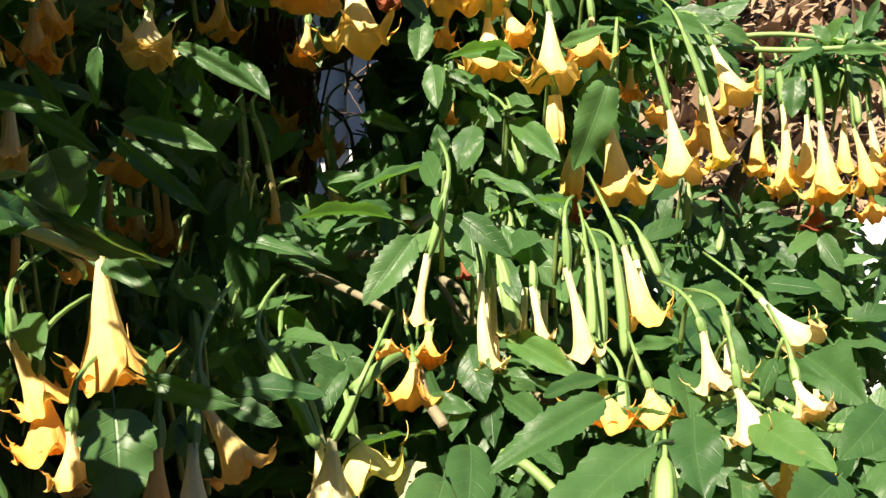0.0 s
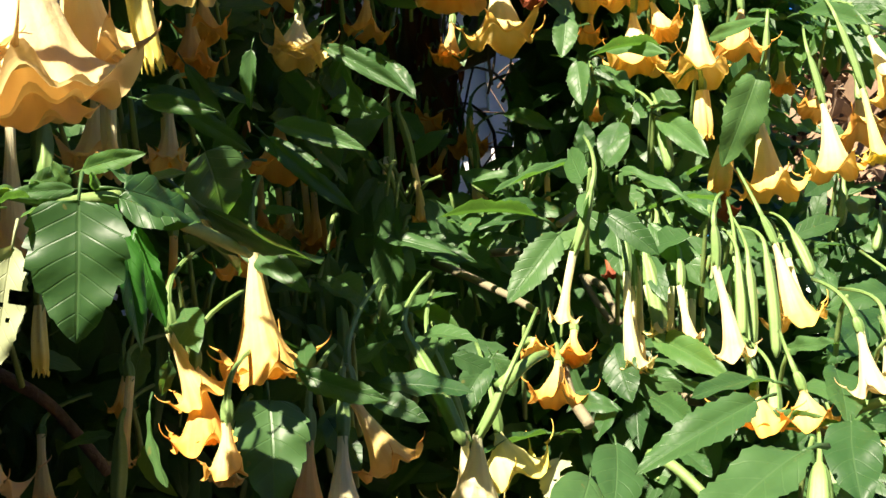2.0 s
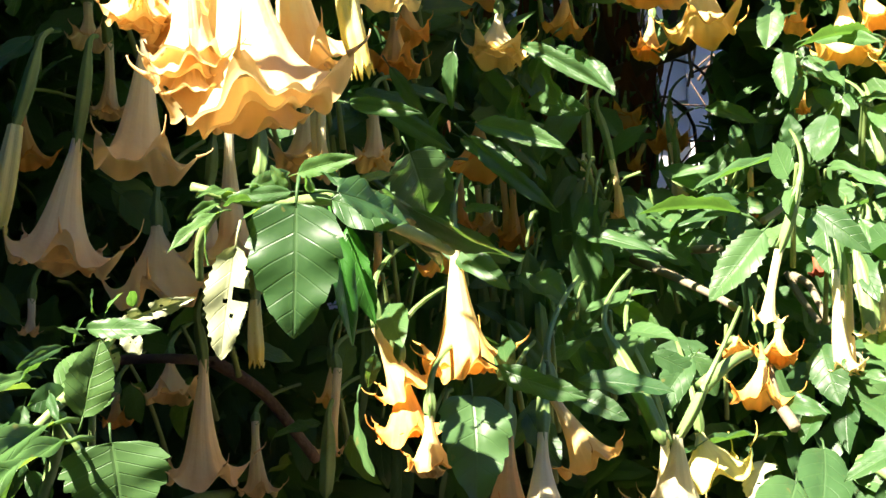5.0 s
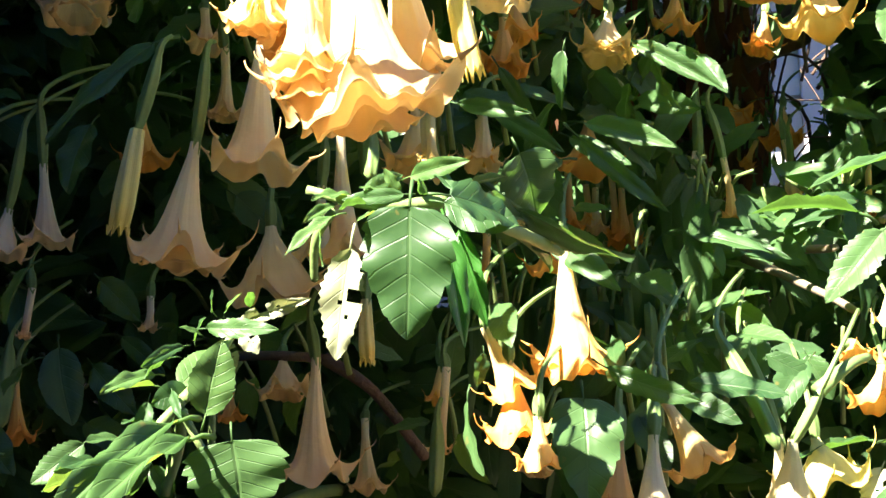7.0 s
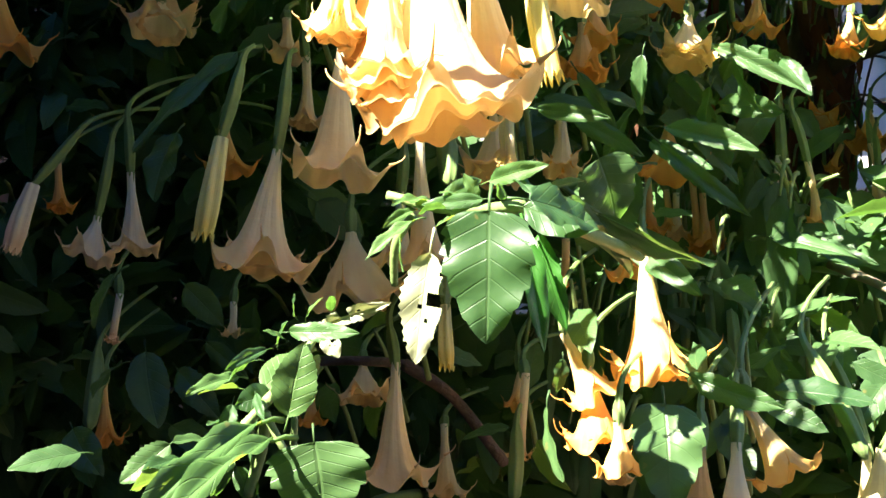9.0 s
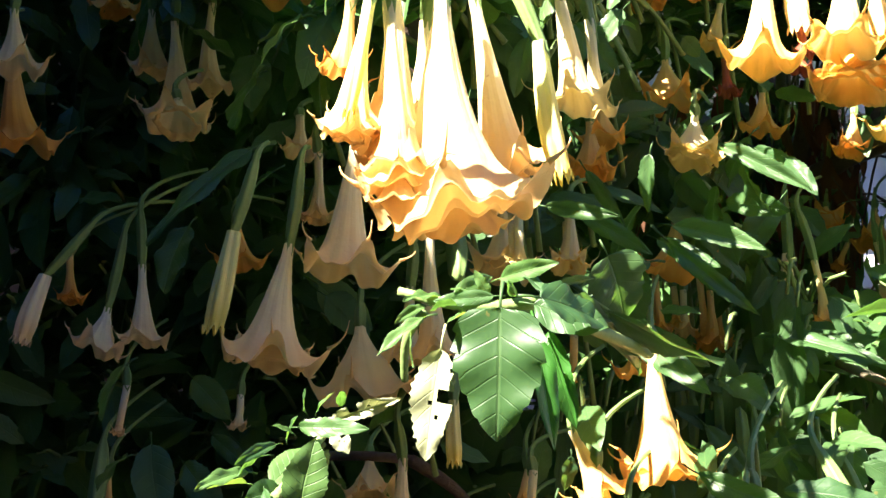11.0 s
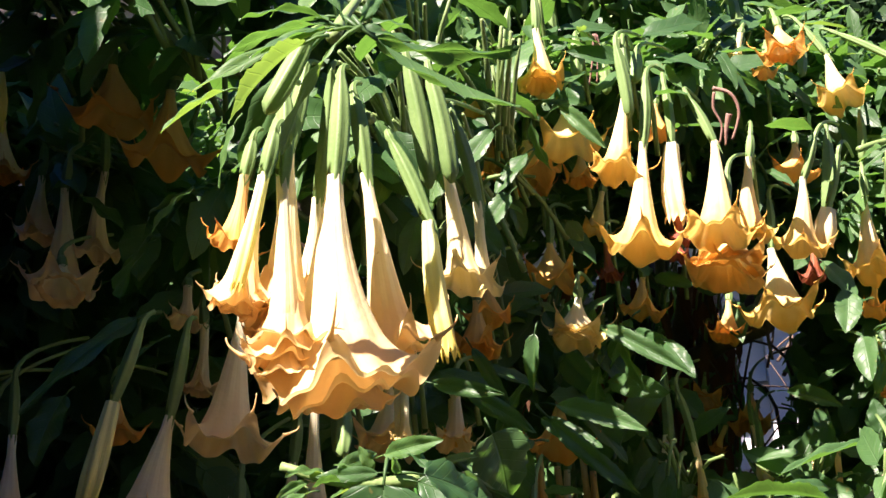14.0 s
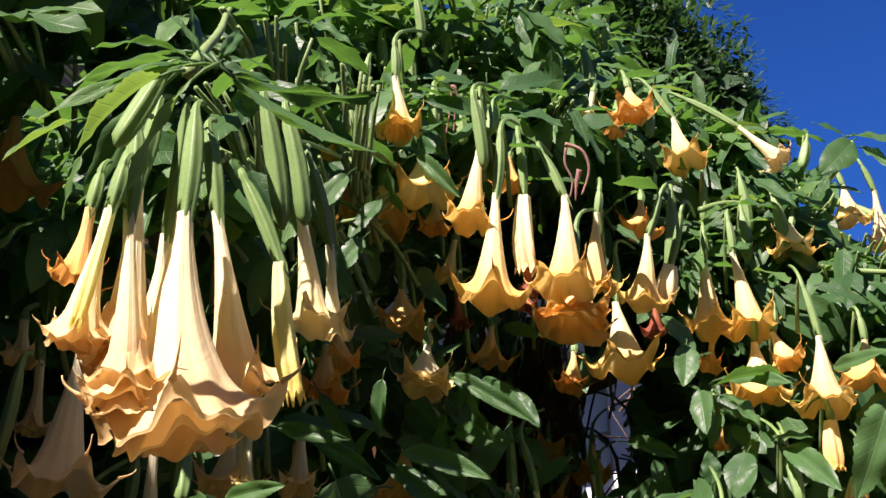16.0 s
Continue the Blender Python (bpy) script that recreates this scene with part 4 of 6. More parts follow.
flower((-0.280, 1.761, 1.810), (-0.262, 1.761, 1.723), (-0.254, 1.755, 1.631), 0.020, 'peach')
flower((-0.199, 2.176, 1.818), (-0.198, 2.169, 1.753), (-0.194, 2.160, 1.688), 0.014, 'shutc')
flower((-0.211, 2.264, 1.899), (-0.212, 2.253, 1.874), (-0.217, 2.247, 1.807), 0.041, 'orange')
flower((-0.095, 1.514, 1.440), (-0.082, 1.500, 1.447), (-0.079, 1.485, 1.429), 0.020, 'orange')
flower((0.008, 1.388, 1.632), (-0.021, 1.387, 1.551), (-0.040, 1.387, 1.470), 0.017, 'pale')
flower((-0.029, 1.517, 1.465), (-0.028, 1.502, 1.454), (-0.033, 1.485, 1.421), 0.024, 'orange')
flower((-0.050, 1.465, 1.424), (-0.050, 1.450, 1.418), (-0.056, 1.431, 1.370), 0.035, 'orange')
flower((-0.204, 1.222, 1.469), (-0.194, 1.208, 1.447), (-0.148, 1.191, 1.352), 0.008, 'bud')
flower((-0.106, 1.259, 1.411), (-0.140, 1.256, 1.352), (-0.152, 1.254, 1.261), 0.050, 'pale')
limb("stem", [(-0.062, 1.362, 1.435), (-0.081, 1.31, 1.429), (-0.112, 1.277, 1.404)], 0.0045, 0.0088, CALYX, shrub)
flower((-0.192, 1.312, 1.456), (-0.160, 1.315, 1.351), (-0.164, 1.315, 1.265), 0.027, 'pale')
flower((-0.129, 1.363, 1.381), (-0.125, 1.364, 1.343), (-0.109, 1.365, 1.290), 0.047, 'yellow')
flower((0.055, 1.565, 1.558), (0.054, 1.551, 1.504), (0.049, 1.533, 1.399), 0.024, 'cream')
flower((0.076, 1.564, 1.549), (0.076, 1.550, 1.518), (0.085, 1.533, 1.426), 0.014, 'bud')
flower((0.146, 1.710, 1.523), (0.144, 1.695, 1.482), (0.134, 1.679, 1.417), 0.017, 'pale')
flower((0.215, 1.702, 1.542), (0.212, 1.688, 1.492), (0.206, 1.671, 1.412), 0.011, 'bud')
# right, seen at the start
flower((0.321, 1.909, 1.929), (0.295, 1.913, 1.781), (0.305, 1.911, 1.644), 0.052, 'apricot')
flower((0.390, 1.944, 1.878), (0.406, 1.941, 1.787), (0.414, 1.939, 1.671), 0.048, 'apricot')
flower((0.437, 1.933, 1.931), (0.468, 1.925, 1.804), (0.484, 1.921, 1.691), 0.026, 'yellow')
flower((0.490, 2.010, 1.955), (0.507, 2.005, 1.907), (0.544, 1.995, 1.808), 0.044, 'apricot')
flower((0.498, 2.084, 1.844), (0.495, 2.074, 1.810), (0.502, 2.066, 1.747), 0.048, 'orange')
flower((0.673, 2.285, 1.945), (0.667, 2.286, 1.853), (0.650, 2.291, 1.705), 0.033, 'apricot')
flower((0.703, 2.278, 1.924), (0.706, 2.277, 1.831), (0.698, 2.280, 1.666), 0.038, 'apricot')
flower((0.747, 2.263, 1.912), (0.748, 2.263, 1.805), (0.735, 2.267, 1.681), 0.038, 'apricot')
flower((0.754, 2.211, 1.900), (0.756, 2.210, 1.783), (0.758, 2.209, 1.640), 0.049, 'apricot')
flower((0.852, 2.337, 1.907), (0.852, 2.334, 1.823), (0.842, 2.336, 1.693), 0.032, 'apricot')
flower((0.830, 2.237, 1.900), (0.831, 2.237, 1.767), (0.849, 2.230, 1.649), 0.036, 'peach')
flower((0.898, 2.323, 1.888), (0.895, 2.320, 1.805), (0.901, 2.315, 1.679), 0.032, 'apricot')
flower((0.185, 1.802, 2.028), (0.198, 1.800, 1.938), (0.193, 1.801, 1.828), 0.047, 'apricot')
flower((0.197, 1.814, 1.832), (0.198, 1.814, 1.810), (0.193, 1.815, 1.736), 0.014, 'spent')
flower((-0.300, 2.265, 1.902), (-0.299, 2.252, 1.888), (-0.300, 2.242, 1.861), 0.035, 'orange')
flower((0.250, 1.936, 1.764), (0.241, 1.926, 1.734), (0.222, 1.921, 1.656), 0.019, 'spent')
flower((0.256, 1.720, 1.602), (0.273, 1.717, 1.553), (0.297, 1.713, 1.436), 0.043, 'apricot')
flower((0.308, 1.844, 1.552), (0.309, 1.829, 1.533), (0.320, 1.811, 1.444), 0.023, 'pale')
flower((0.203, 2.007, 1.610), (0.190, 1.994, 1.590), (0.177, 1.982, 1.540), 0.030, 'orange')
flower((0.473, 1.757, 1.472), (0.480, 1.740, 1.458), (0.533, 1.705, 1.389), 0.040, 'pale')
flower((0.430, 1.441, 1.277), (0.424, 1.425, 1.266), (0.416, 1.405, 1.227), 0.019, 'pale')
flower((0.227, 1.549, 1.375), (0.227, 1.532, 1.353), (0.216, 1.513, 1.310), 0.012, 'bud')
flower((0.246, 1.383, 1.287), (0.242, 1.364, 1.263), (0.226, 1.339, 1.201), 0.018, 'bud')
flower((0.079, 1.617, 1.555), (0.080, 1.603, 1.530), (0.084, 1.587, 1.449), 0.012, 'bud')
flower((0.125, 1.795, 1.777), (0.129, 1.782, 1.757), (0.133, 1.776, 1.683), 0.011, 'bud')
flower((-0.557, 1.492, 1.797), (-0.553, 1.481, 1.779), (-0.558, 1.474, 1.711), 0.023, 'cream')
flower((-0.465, 1.387, 1.355), (-0.462, 1.371, 1.344), (-0.460, 1.351, 1.306), 0.022, 'cream')
flower((0.123, 1.766, 1.521), (0.120, 1.751, 1.503), (0.109, 1.736, 1.438), 0.015, 'pale')
flower((0.137, 1.765, 1.528), (0.138, 1.750, 1.492), (0.139, 1.733, 1.420), 0.016, 'pale')
flower((0.219, 1.756, 1.557), (0.214, 1.742, 1.530), (0.204, 1.726, 1.412), 0.010, 'bud')
flower((0.230, 1.704, 1.536), (0.226, 1.690, 1.510), (0.218, 1.673, 1.392), 0.009, 'bud')
flower((0.252, 1.681, 1.550), (0.239, 1.668, 1.526), (0.249, 1.648, 1.395), 0.010, 'bud')
flower((0.215, 1.857, 1.542), (0.216, 1.843, 1.514), (0.209, 1.828, 1.459), 0.010, 'bud')
flower((0.455, 2.064, 1.664), (0.449, 2.051, 1.653), (0.438, 2.042, 1.591), 0.010, 'bud')
flower((0.533, 2.153, 1.601), (0.526, 2.140, 1.589), (0.514, 2.129, 1.546), 0.010, 'bud')
flower((0.518, 1.633, 1.343), (0.512, 1.618, 1.333), (0.505, 1.601, 1.306), 0.021, 'peach')
flower((0.435, 1.492, 1.278), (0.430, 1.476, 1.265), (0.425, 1.456, 1.232), 0.020, 'peach')
flower((0.286, 1.478, 1.285), (0.281, 1.460, 1.266), (0.266, 1.436, 1.206), 0.015, 'bud')
flower((0.162, 1.862, 1.566), (0.160, 1.848, 1.547), (0.156, 1.834, 1.482), 0.010, 'bud')
flower((0.190, 1.810, 1.525), (0.189, 1.795, 1.506), (0.181, 1.781, 1.457), 0.011, 'bud')
flower((0.068, 1.638, 1.565), (0.066, 1.624, 1.531), (0.056, 1.606, 1.390), 0.020, 'cream')
flower((0.311, 1.792, 1.577), (0.311, 1.778, 1.549), (0.330, 1.760, 1.507), 0.010, 'bud')
flower((0.710, 2.352, 1.754), (0.710, 2.339, 1.729), (0.697, 2.333, 1.658), 0.019, 'orange')
flower((0.857, 2.258, 1.660), (0.855, 2.244, 1.635), (0.851, 2.231, 1.595), 0.030, 'orange')
flower((0.373, 2.098, 1.911), (0.372, 2.086, 1.893), (0.369, 2.080, 1.844), 0.024, 'orange')
flower((0.452, 2.144, 1.859), (0.448, 2.132, 1.841), (0.422, 2.128, 1.804), 0.028, 'orange')
flower((0.038, 1.959, 1.993), (0.037, 1.947, 1.980), (0.029, 1.941, 1.939), 0.023, 'orange')
flower((0.111, 1.813, 1.615), (0.110, 1.799, 1.605), (0.099, 1.787, 1.550), 0.008, 'bud')
flower((0.688, 2.390, 1.908), (0.682, 2.382, 1.871), (0.681, 2.380, 1.773), 0.009, 'bud')
flower((0.837, 2.241, 1.866), (0.836, 2.229, 1.841), (0.835, 2.222, 1.777), 0.010, 'bud')
flower((0.891, 2.223, 1.846), (0.889, 2.215, 1.799), (0.888, 2.209, 1.708), 0.024, 'apricot')
flower((-0.475, 1.291, 2.096), (-0.472, 1.283, 2.080), (-0.476, 1.288, 2.022), 0.008, 'bud')
flower((-0.405, 1.012, 2.002), (-0.399, 1.003, 1.990), (-0.399, 1.013, 1.929), 0.008, 'bud')
flower((-0.454, 1.607, 2.480), (-0.450, 1.599, 2.464), (-0.450, 1.605, 2.423), 0.009, 'bud')
flower((-0.358, 1.702, 2.533), (-0.357, 1.694, 2.517), (-0.368, 1.701, 2.471), 0.008, 'bud')
flower((-0.256, 1.803, 2.565), (-0.256, 1.795, 2.549), (-0.256, 1.802, 2.506), 0.009, 'bud')
flower((-0.199, 1.824, 2.540), (-0.199, 1.814, 2.529), (-0.216, 1.817, 2.487), 0.010, 'bud')
flower((-0.115, 1.793, 2.425), (-0.118, 1.783, 2.410), (-0.129, 1.786, 2.369), 0.015, 'pale')
flower((-0.081, 1.810, 2.393), (-0.082, 1.801, 2.378), (-0.090, 1.803, 2.336), 0.020, 'orange')
flower((-0.242, 1.430, 2.235), (-0.239, 1.420, 2.221), (-0.246, 1.419, 2.185), 0.007, 'bud')
flower((-0.297, 1.458, 2.259), (-0.294, 1.449, 2.245), (-0.293, 1.457, 2.193), 0.008, 'bud')
flower((0.058, 2.031, 2.327), (0.056, 2.021, 2.312), (0.050, 2.034, 2.238), 0.010, 'bud')
flower((0.182, 2.044, 2.276), (0.185, 2.040, 2.240), (0.194, 2.046, 2.174), 0.013, 'bud')
flower((0.117, 1.962, 2.222), (0.118, 1.954, 2.198), (0.118, 1.959, 2.135), 0.011, 'bud')
flower((-0.830, 1.087, 2.313), (-0.822, 1.079, 2.303), (-0.819, 1.083, 2.270), 0.006, 'bud')
flower((-0.757, 1.091, 2.210), (-0.751, 1.083, 2.197), (-0.758, 1.076, 2.167), 0.006, 'bud')
flower((-0.915, 1.200, 2.297), (-0.908, 1.194, 2.283), (-0.906, 1.192, 2.255), 0.006, 'bud')
flower((-0.515, 1.177, 2.279), (-0.506, 1.175, 2.259), (-0.496, 1.177, 2.232), 0.008, 'bud')
flower((-0.498, 1.281, 2.323), (-0.491, 1.274, 2.308), (-0.485, 1.271, 2.286), 0.005, 'shut')
flower((-0.798, 1.102, 2.354), (-0.791, 1.095, 2.341), (-0.792, 1.089, 2.320), 0.006, 'shut')
flower((-0.466, 1.695, 1.709), (-0.461, 1.683, 1.694), (-0.456, 1.674, 1.635), 0.018, 'peach')
flower((-0.425, 1.703, 1.724), (-0.422, 1.691, 1.704), (-0.416, 1.686, 1.614), 0.019, 'peach')
flower((-0.409, 1.763, 1.691), (-0.407, 1.749, 1.681), (-0.408, 1.740, 1.607), 0.018, 'orange')
flower((-0.382, 1.574, 1.540), (-0.376, 1.561, 1.515), (-0.374, 1.544, 1.427), 0.009, 'bud')
flower((-0.344, 1.532, 1.521), (-0.340, 1.518, 1.505), (-0.337, 1.501, 1.427), 0.009, 'bud')
flower((-0.326, 1.536, 1.503), (-0.321, 1.522, 1.487), (-0.315, 1.505, 1.414), 0.009, 'bud')
flower((-0.427, 1.615, 1.527), (-0.423, 1.601, 1.510), (-0.421, 1.585, 1.457), 0.008, 'bud')
flower((-0.456, 1.658, 1.547), (-0.452, 1.644, 1.534), (-0.449, 1.630, 1.482), 0.007, 'bud')
flower((-0.316, 1.861, 1.846), (-0.314, 1.849, 1.825), (-0.316, 1.848, 1.728), 0.008, 'bud')
flower((-0.210, 2.181, 1.843), (-0.207, 2.173, 1.797), (-0.191, 2.171, 1.701), 0.014, 'peach')
flower((-0.272, 2.277, 1.841), (-0.267, 2.266, 1.815), (-0.287, 2.254, 1.769), 0.017, 'orange')
flower((-0.479, 1.259, 1.756), (-0.472, 1.248, 1.740), (-0.470, 1.242, 1.685), 0.017, 'peach')
flower((-0.500, 1.142, 1.752), (-0.494, 1.132, 1.731), (-0.491, 1.127, 1.677), 0.011, 'pale')
flower((-0.585, 1.162, 1.739), (-0.577, 1.151, 1.724), (-0.575, 1.146, 1.666), 0.009, 'bud')
flower((-0.499, 1.326, 1.619), (-0.494, 1.313, 1.603), (-0.495, 1.300, 1.547), 0.011, 'orange')

flower((-0.582, 1.352, 1.467), (-0.574, 1.338, 1.439), (-0.577, 1.319, 1.398), 0.015, 'peach')
flower((-0.063, 2.001, 1.749), (-0.060, 1.990, 1.717), (-0.062, 1.982, 1.637), 0.012, 'orange')
flower((-0.099, 2.002, 1.733), (-0.097, 1.989, 1.711), (-0.099, 1.980, 1.640), 0.010, 'peach')
flower((0.121, 1.791, 1.775), (0.123, 1.779, 1.755), (0.133, 1.772, 1.682), 0.011, 'bud')
flower((0.030, 1.883, 1.857), (0.031, 1.871, 1.836), (0.030, 1.864, 1.788), 0.012, 'orange')
# spent and withered
flower((-0.343, 1.397, 1.900), (-0.343, 1.397, 1.880), (-0.349, 1.396, 1.828), 0.037, 'ruffle_pale')
flower((-0.210, 1.439, 2.023), (-0.209, 1.432, 2.000), (-0.208, 1.432, 1.951), 0.016, 'brown')
flower((-0.336, 1.578, 2.024), (-0.334, 1.569, 2.003), (-0.333, 1.568, 1.954), 0.018, 'brown')
flower((-0.042, 1.811, 2.051), (-0.048, 1.803, 2.025), (-0.055, 1.802, 1.973), 0.022, 'brown')
twine([(-0.32, 1.537, 2.335), (-0.327, 1.551, 2.304), (-0.34, 1.568, 2.266)], 0.0024, 0.0014, DRY_STALK)
twine([(-0.318, 1.537, 2.335), (-0.32, 1.553, 2.303), (-0.328, 1.569, 2.267)], 0.0024, 0.0014, DRY_STALK)
twine([(-0.316, 1.538, 2.333), (-0.312, 1.555, 2.303), (-0.314, 1.569, 2.273)], 0.0020, 0.0012, DRY_STALK)
twine([(-0.142, 1.424, 2.158), (-0.12, 1.431, 2.148), (-0.113, 1.442, 2.123), (-0.127, 1.454, 2.091)], 0.0030, 0.0016, DRY_STALK)
twine([(-0.141, 1.427, 2.153), (-0.145, 1.435, 2.133), (-0.138, 1.445, 2.111), (-0.144, 1.454, 2.089)], 0.0022, 0.0014, DRY_STALK)
twine([(-0.126, 1.441, 2.124), (-0.133, 1.447, 2.106), (-0.137, 1.456, 2.085)], 0.0050, 0.0012, DRY_STALK)
flower((0.760, 2.291, 1.672), (0.754, 2.280, 1.642), (0.749, 2.269, 1.576), 0.036, 'brown')
flower((0.228, 1.949, 1.673), (0.230, 1.935, 1.657), (0.235, 1.922, 1.621), 0.020, 'brown')
flower((0.029, 1.819, 1.567), (0.030, 1.804, 1.557), (0.031, 1.790, 1.531), 0.012, 'brown')
flower((0.047, 1.517, 1.569), (0.046, 1.504, 1.523), (0.046, 1.486, 1.403), 0.023, 'pale')
flower((0.075, 1.566, 1.561), (0.073, 1.553, 1.506), (0.082, 1.536, 1.443), 0.016, 'pale')
flower((0.159, 1.478, 1.581), (0.157, 1.478, 1.522), (0.171, 1.477, 1.407), 0.027, 'cream')
flower((0.120, 1.564, 1.541), (0.117, 1.550, 1.502), (0.124, 1.533, 1.432), 0.017, 'cream')
flower((0.187, 1.467, 1.396), (0.190, 1.467, 1.366), (0.187, 1.467, 1.325), 0.046, 'orange')
flower((0.240, 1.458, 1.389), (0.248, 1.457, 1.363), (0.251, 1.456, 1.319), 0.040, 'orange')
flower((0.304, 1.400, 1.453), (0.309, 1.398, 1.432), (0.319, 1.396, 1.362), 0.029, 'cream')
flower((0.333, 1.355, 1.398), (0.334, 1.355, 1.364), (0.350, 1.351, 1.307), 0.034, 'cream')
flower((0.397, 1.370, 1.313), (0.396, 1.351, 1.288), (0.391, 1.329, 1.245), 0.036, 'peach')
flower((0.356, 1.475, 1.451), (0.353, 1.460, 1.422), (0.353, 1.440, 1.366), 0.023, 'pale')
flower((0.416, 1.404, 1.391), (0.414, 1.387, 1.364), (0.423, 1.364, 1.325), 0.029, 'cream')
flower((-0.426, 1.596, 2.071), (-0.427, 1.595, 2.024), (-0.426, 1.598, 1.960), 0.046, 'orange')
flower((-0.260, 1.829, 2.109), (-0.261, 1.821, 2.086), (-0.265, 1.818, 2.040), 0.020, 'brown')
flower((-0.407, 1.959, 2.125), (-0.406, 1.949, 2.106), (-0.406, 1.947, 2.061), 0.021, 'brown')
flower((-0.040, 1.913, 2.061), (-0.042, 1.902, 2.042), (-0.051, 1.896, 2.007), 0.018, 'brown')
flower((-0.437, 1.535, 2.214), (-0.439, 1.535, 2.175), (-0.439, 1.541, 2.121), 0.049, 'orange')
flower((-0.370, 1.612, 2.203), (-0.371, 1.609, 2.172), (-0.375, 1.610, 2.125), 0.027, 'orange')
flower((-0.253, 1.657, 2.271), (-0.254, 1.650, 2.248), (-0.257, 1.654, 2.200), 0.028, 'orange')
flower((-0.350, 1.432, 2.196), (-0.348, 1.432, 2.176), (-0.345, 1.433, 2.111), 0.047, 'apricot')
flower((-0.056, 1.633, 2.354), (-0.052, 1.629, 2.331), (-0.051, 1.633, 2.287), 0.037, 'orange')
flower((-0.332, 1.840, 2.039), (-0.330, 1.831, 2.016), (-0.337, 1.830, 1.956), 0.034, 'orange')
flower((-0.457, 1.361, 1.929), (-0.454, 1.353, 1.903), (-0.453, 1.350, 1.855), 0.030, 'orange')
flower((-0.199, 1.920, 2.001), (-0.200, 1.910, 1.978), (-0.208, 1.908, 1.918), 0.030, 'orange')
flower((-0.054, 1.804, 2.223), (-0.055, 1.797, 2.200), (-0.063, 1.799, 2.151), 0.034, 'orange')

# big cluster top leaves
leaf((-0.410, 0.764, 1.993), (-0.501, 0.760, 1.985), 0.026, 20)
leaf((-0.429, 0.773, 2.008), (-0.490, 0.769, 2.028), 0.026, 0)
leaf((-0.390, 0.762, 1.988), (-0.404, 0.796, 2.056), 0.036, 60, LEAF)
leaf((-0.391, 0.788, 1.990), (-0.336, 0.814, 1.986), 0.021, 30)
leaf((-0.454, 0.833, 2.002), (-0.573, 0.886, 1.931), 0.028, -20)
leaf((-0.395, 0.847, 2.027), (-0.361, 0.880, 2.039), 0.022, 0)
leaf((-0.349, 0.624, 1.889), (-0.391, 0.575, 1.831), 0.037, 10, YOUNG)
leaf((-0.341, 0.652, 1.911), (-0.407, 0.569, 1.857), 0.021, -10, YOUNG)
leaf((-0.352, 0.664, 1.924), (-0.403, 0.599, 1.900), 0.017, 20)
leaf((-0.313, 0.669, 1.904), (-0.228, 0.708, 1.841), 0.028, 150)
leaf((-0.323, 0.681, 1.918), (-0.229, 0.713, 1.879), 0.019, 140)
leaf((-0.339, 0.671, 1.923), (-0.355, 0.664, 1.963), 0.011, 70)
leaf((-0.329, 0.674, 1.925), (-0.316, 0.702, 1.971), 0.012, 60)
leaf((-0.35, 0.664, 1.926), (-0.388, 0.656, 1.949), 0.018, 20)
leaf((-0.346, 0.649, 1.912), (-0.379, 0.597, 1.884), 0.017, 0)
leaf((-0.333, 0.642, 1.893), (-0.386, 0.617, 1.814), 0.016, 30, YOUNG)
# near leaf and sprig in the middle (lit)
leaf((-0.298, 0.63, 1.574), (-0.303, 0.621, 1.496), 0.057, 0, LEAF, broad=True, face=(0.22, -0.74, 0.46))
leaf((-0.299, 0.691, 1.581), (-0.252, 0.696, 1.566), 0.035, 25, face=(0.62, -0.70, 0.08))
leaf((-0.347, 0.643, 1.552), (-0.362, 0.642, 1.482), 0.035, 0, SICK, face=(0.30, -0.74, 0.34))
leaf((-0.342, 0.614, 1.571), (-0.36, 0.582, 1.556), 0.009, 0, YOUNG)
leaf((-0.324, 0.622, 1.577), (-0.331, 0.596, 1.577), 0.008, 0)
leaf((-0.331, 0.697, 1.590), (-0.361, 0.669, 1.588), 0.013, 0, face=(0.62, -0.70, 0.08))
leaf((-0.356, 0.685, 1.592), (-0.335, 0.710, 1.607), 0.016, 0, YOUNG, face=(0.62, -0.70, 0.08))
leaf((-0.326, 0.698, 1.602), (-0.281, 0.682, 1.607), 0.016, 30, YOUNG, face=(0.62, -0.70, 0.08))
leaf((-0.314, 0.702, 1.609), (-0.286, 0.682, 1.591), 0.013, 0, face=(0.62, -0.70, 0.08))
leaf((-0.294, 0.682, 1.56), (-0.282, 0.679, 1.487), 0.022, -15, BACKLIT)
leaf((-0.294, 0.703, 1.564), (-0.282, 0.701, 1.5), 0.021, 25, BACKLIT)
leaf((-0.33, 0.943, 1.598), (-0.257, 1.114, 1.53), 0.036, 95, LEAF)
leaf((-0.304, 0.74, 1.59), (-0.276, 0.794, 1.579), 0.025, 20)
leaf((-0.394, 1.204, 1.609), (-0.317, 1.249, 1.548), 0.039, 60)
leaf((-0.340, 0.793, 1.589), (-0.332, 1.118, 1.572), 0.018, 70)
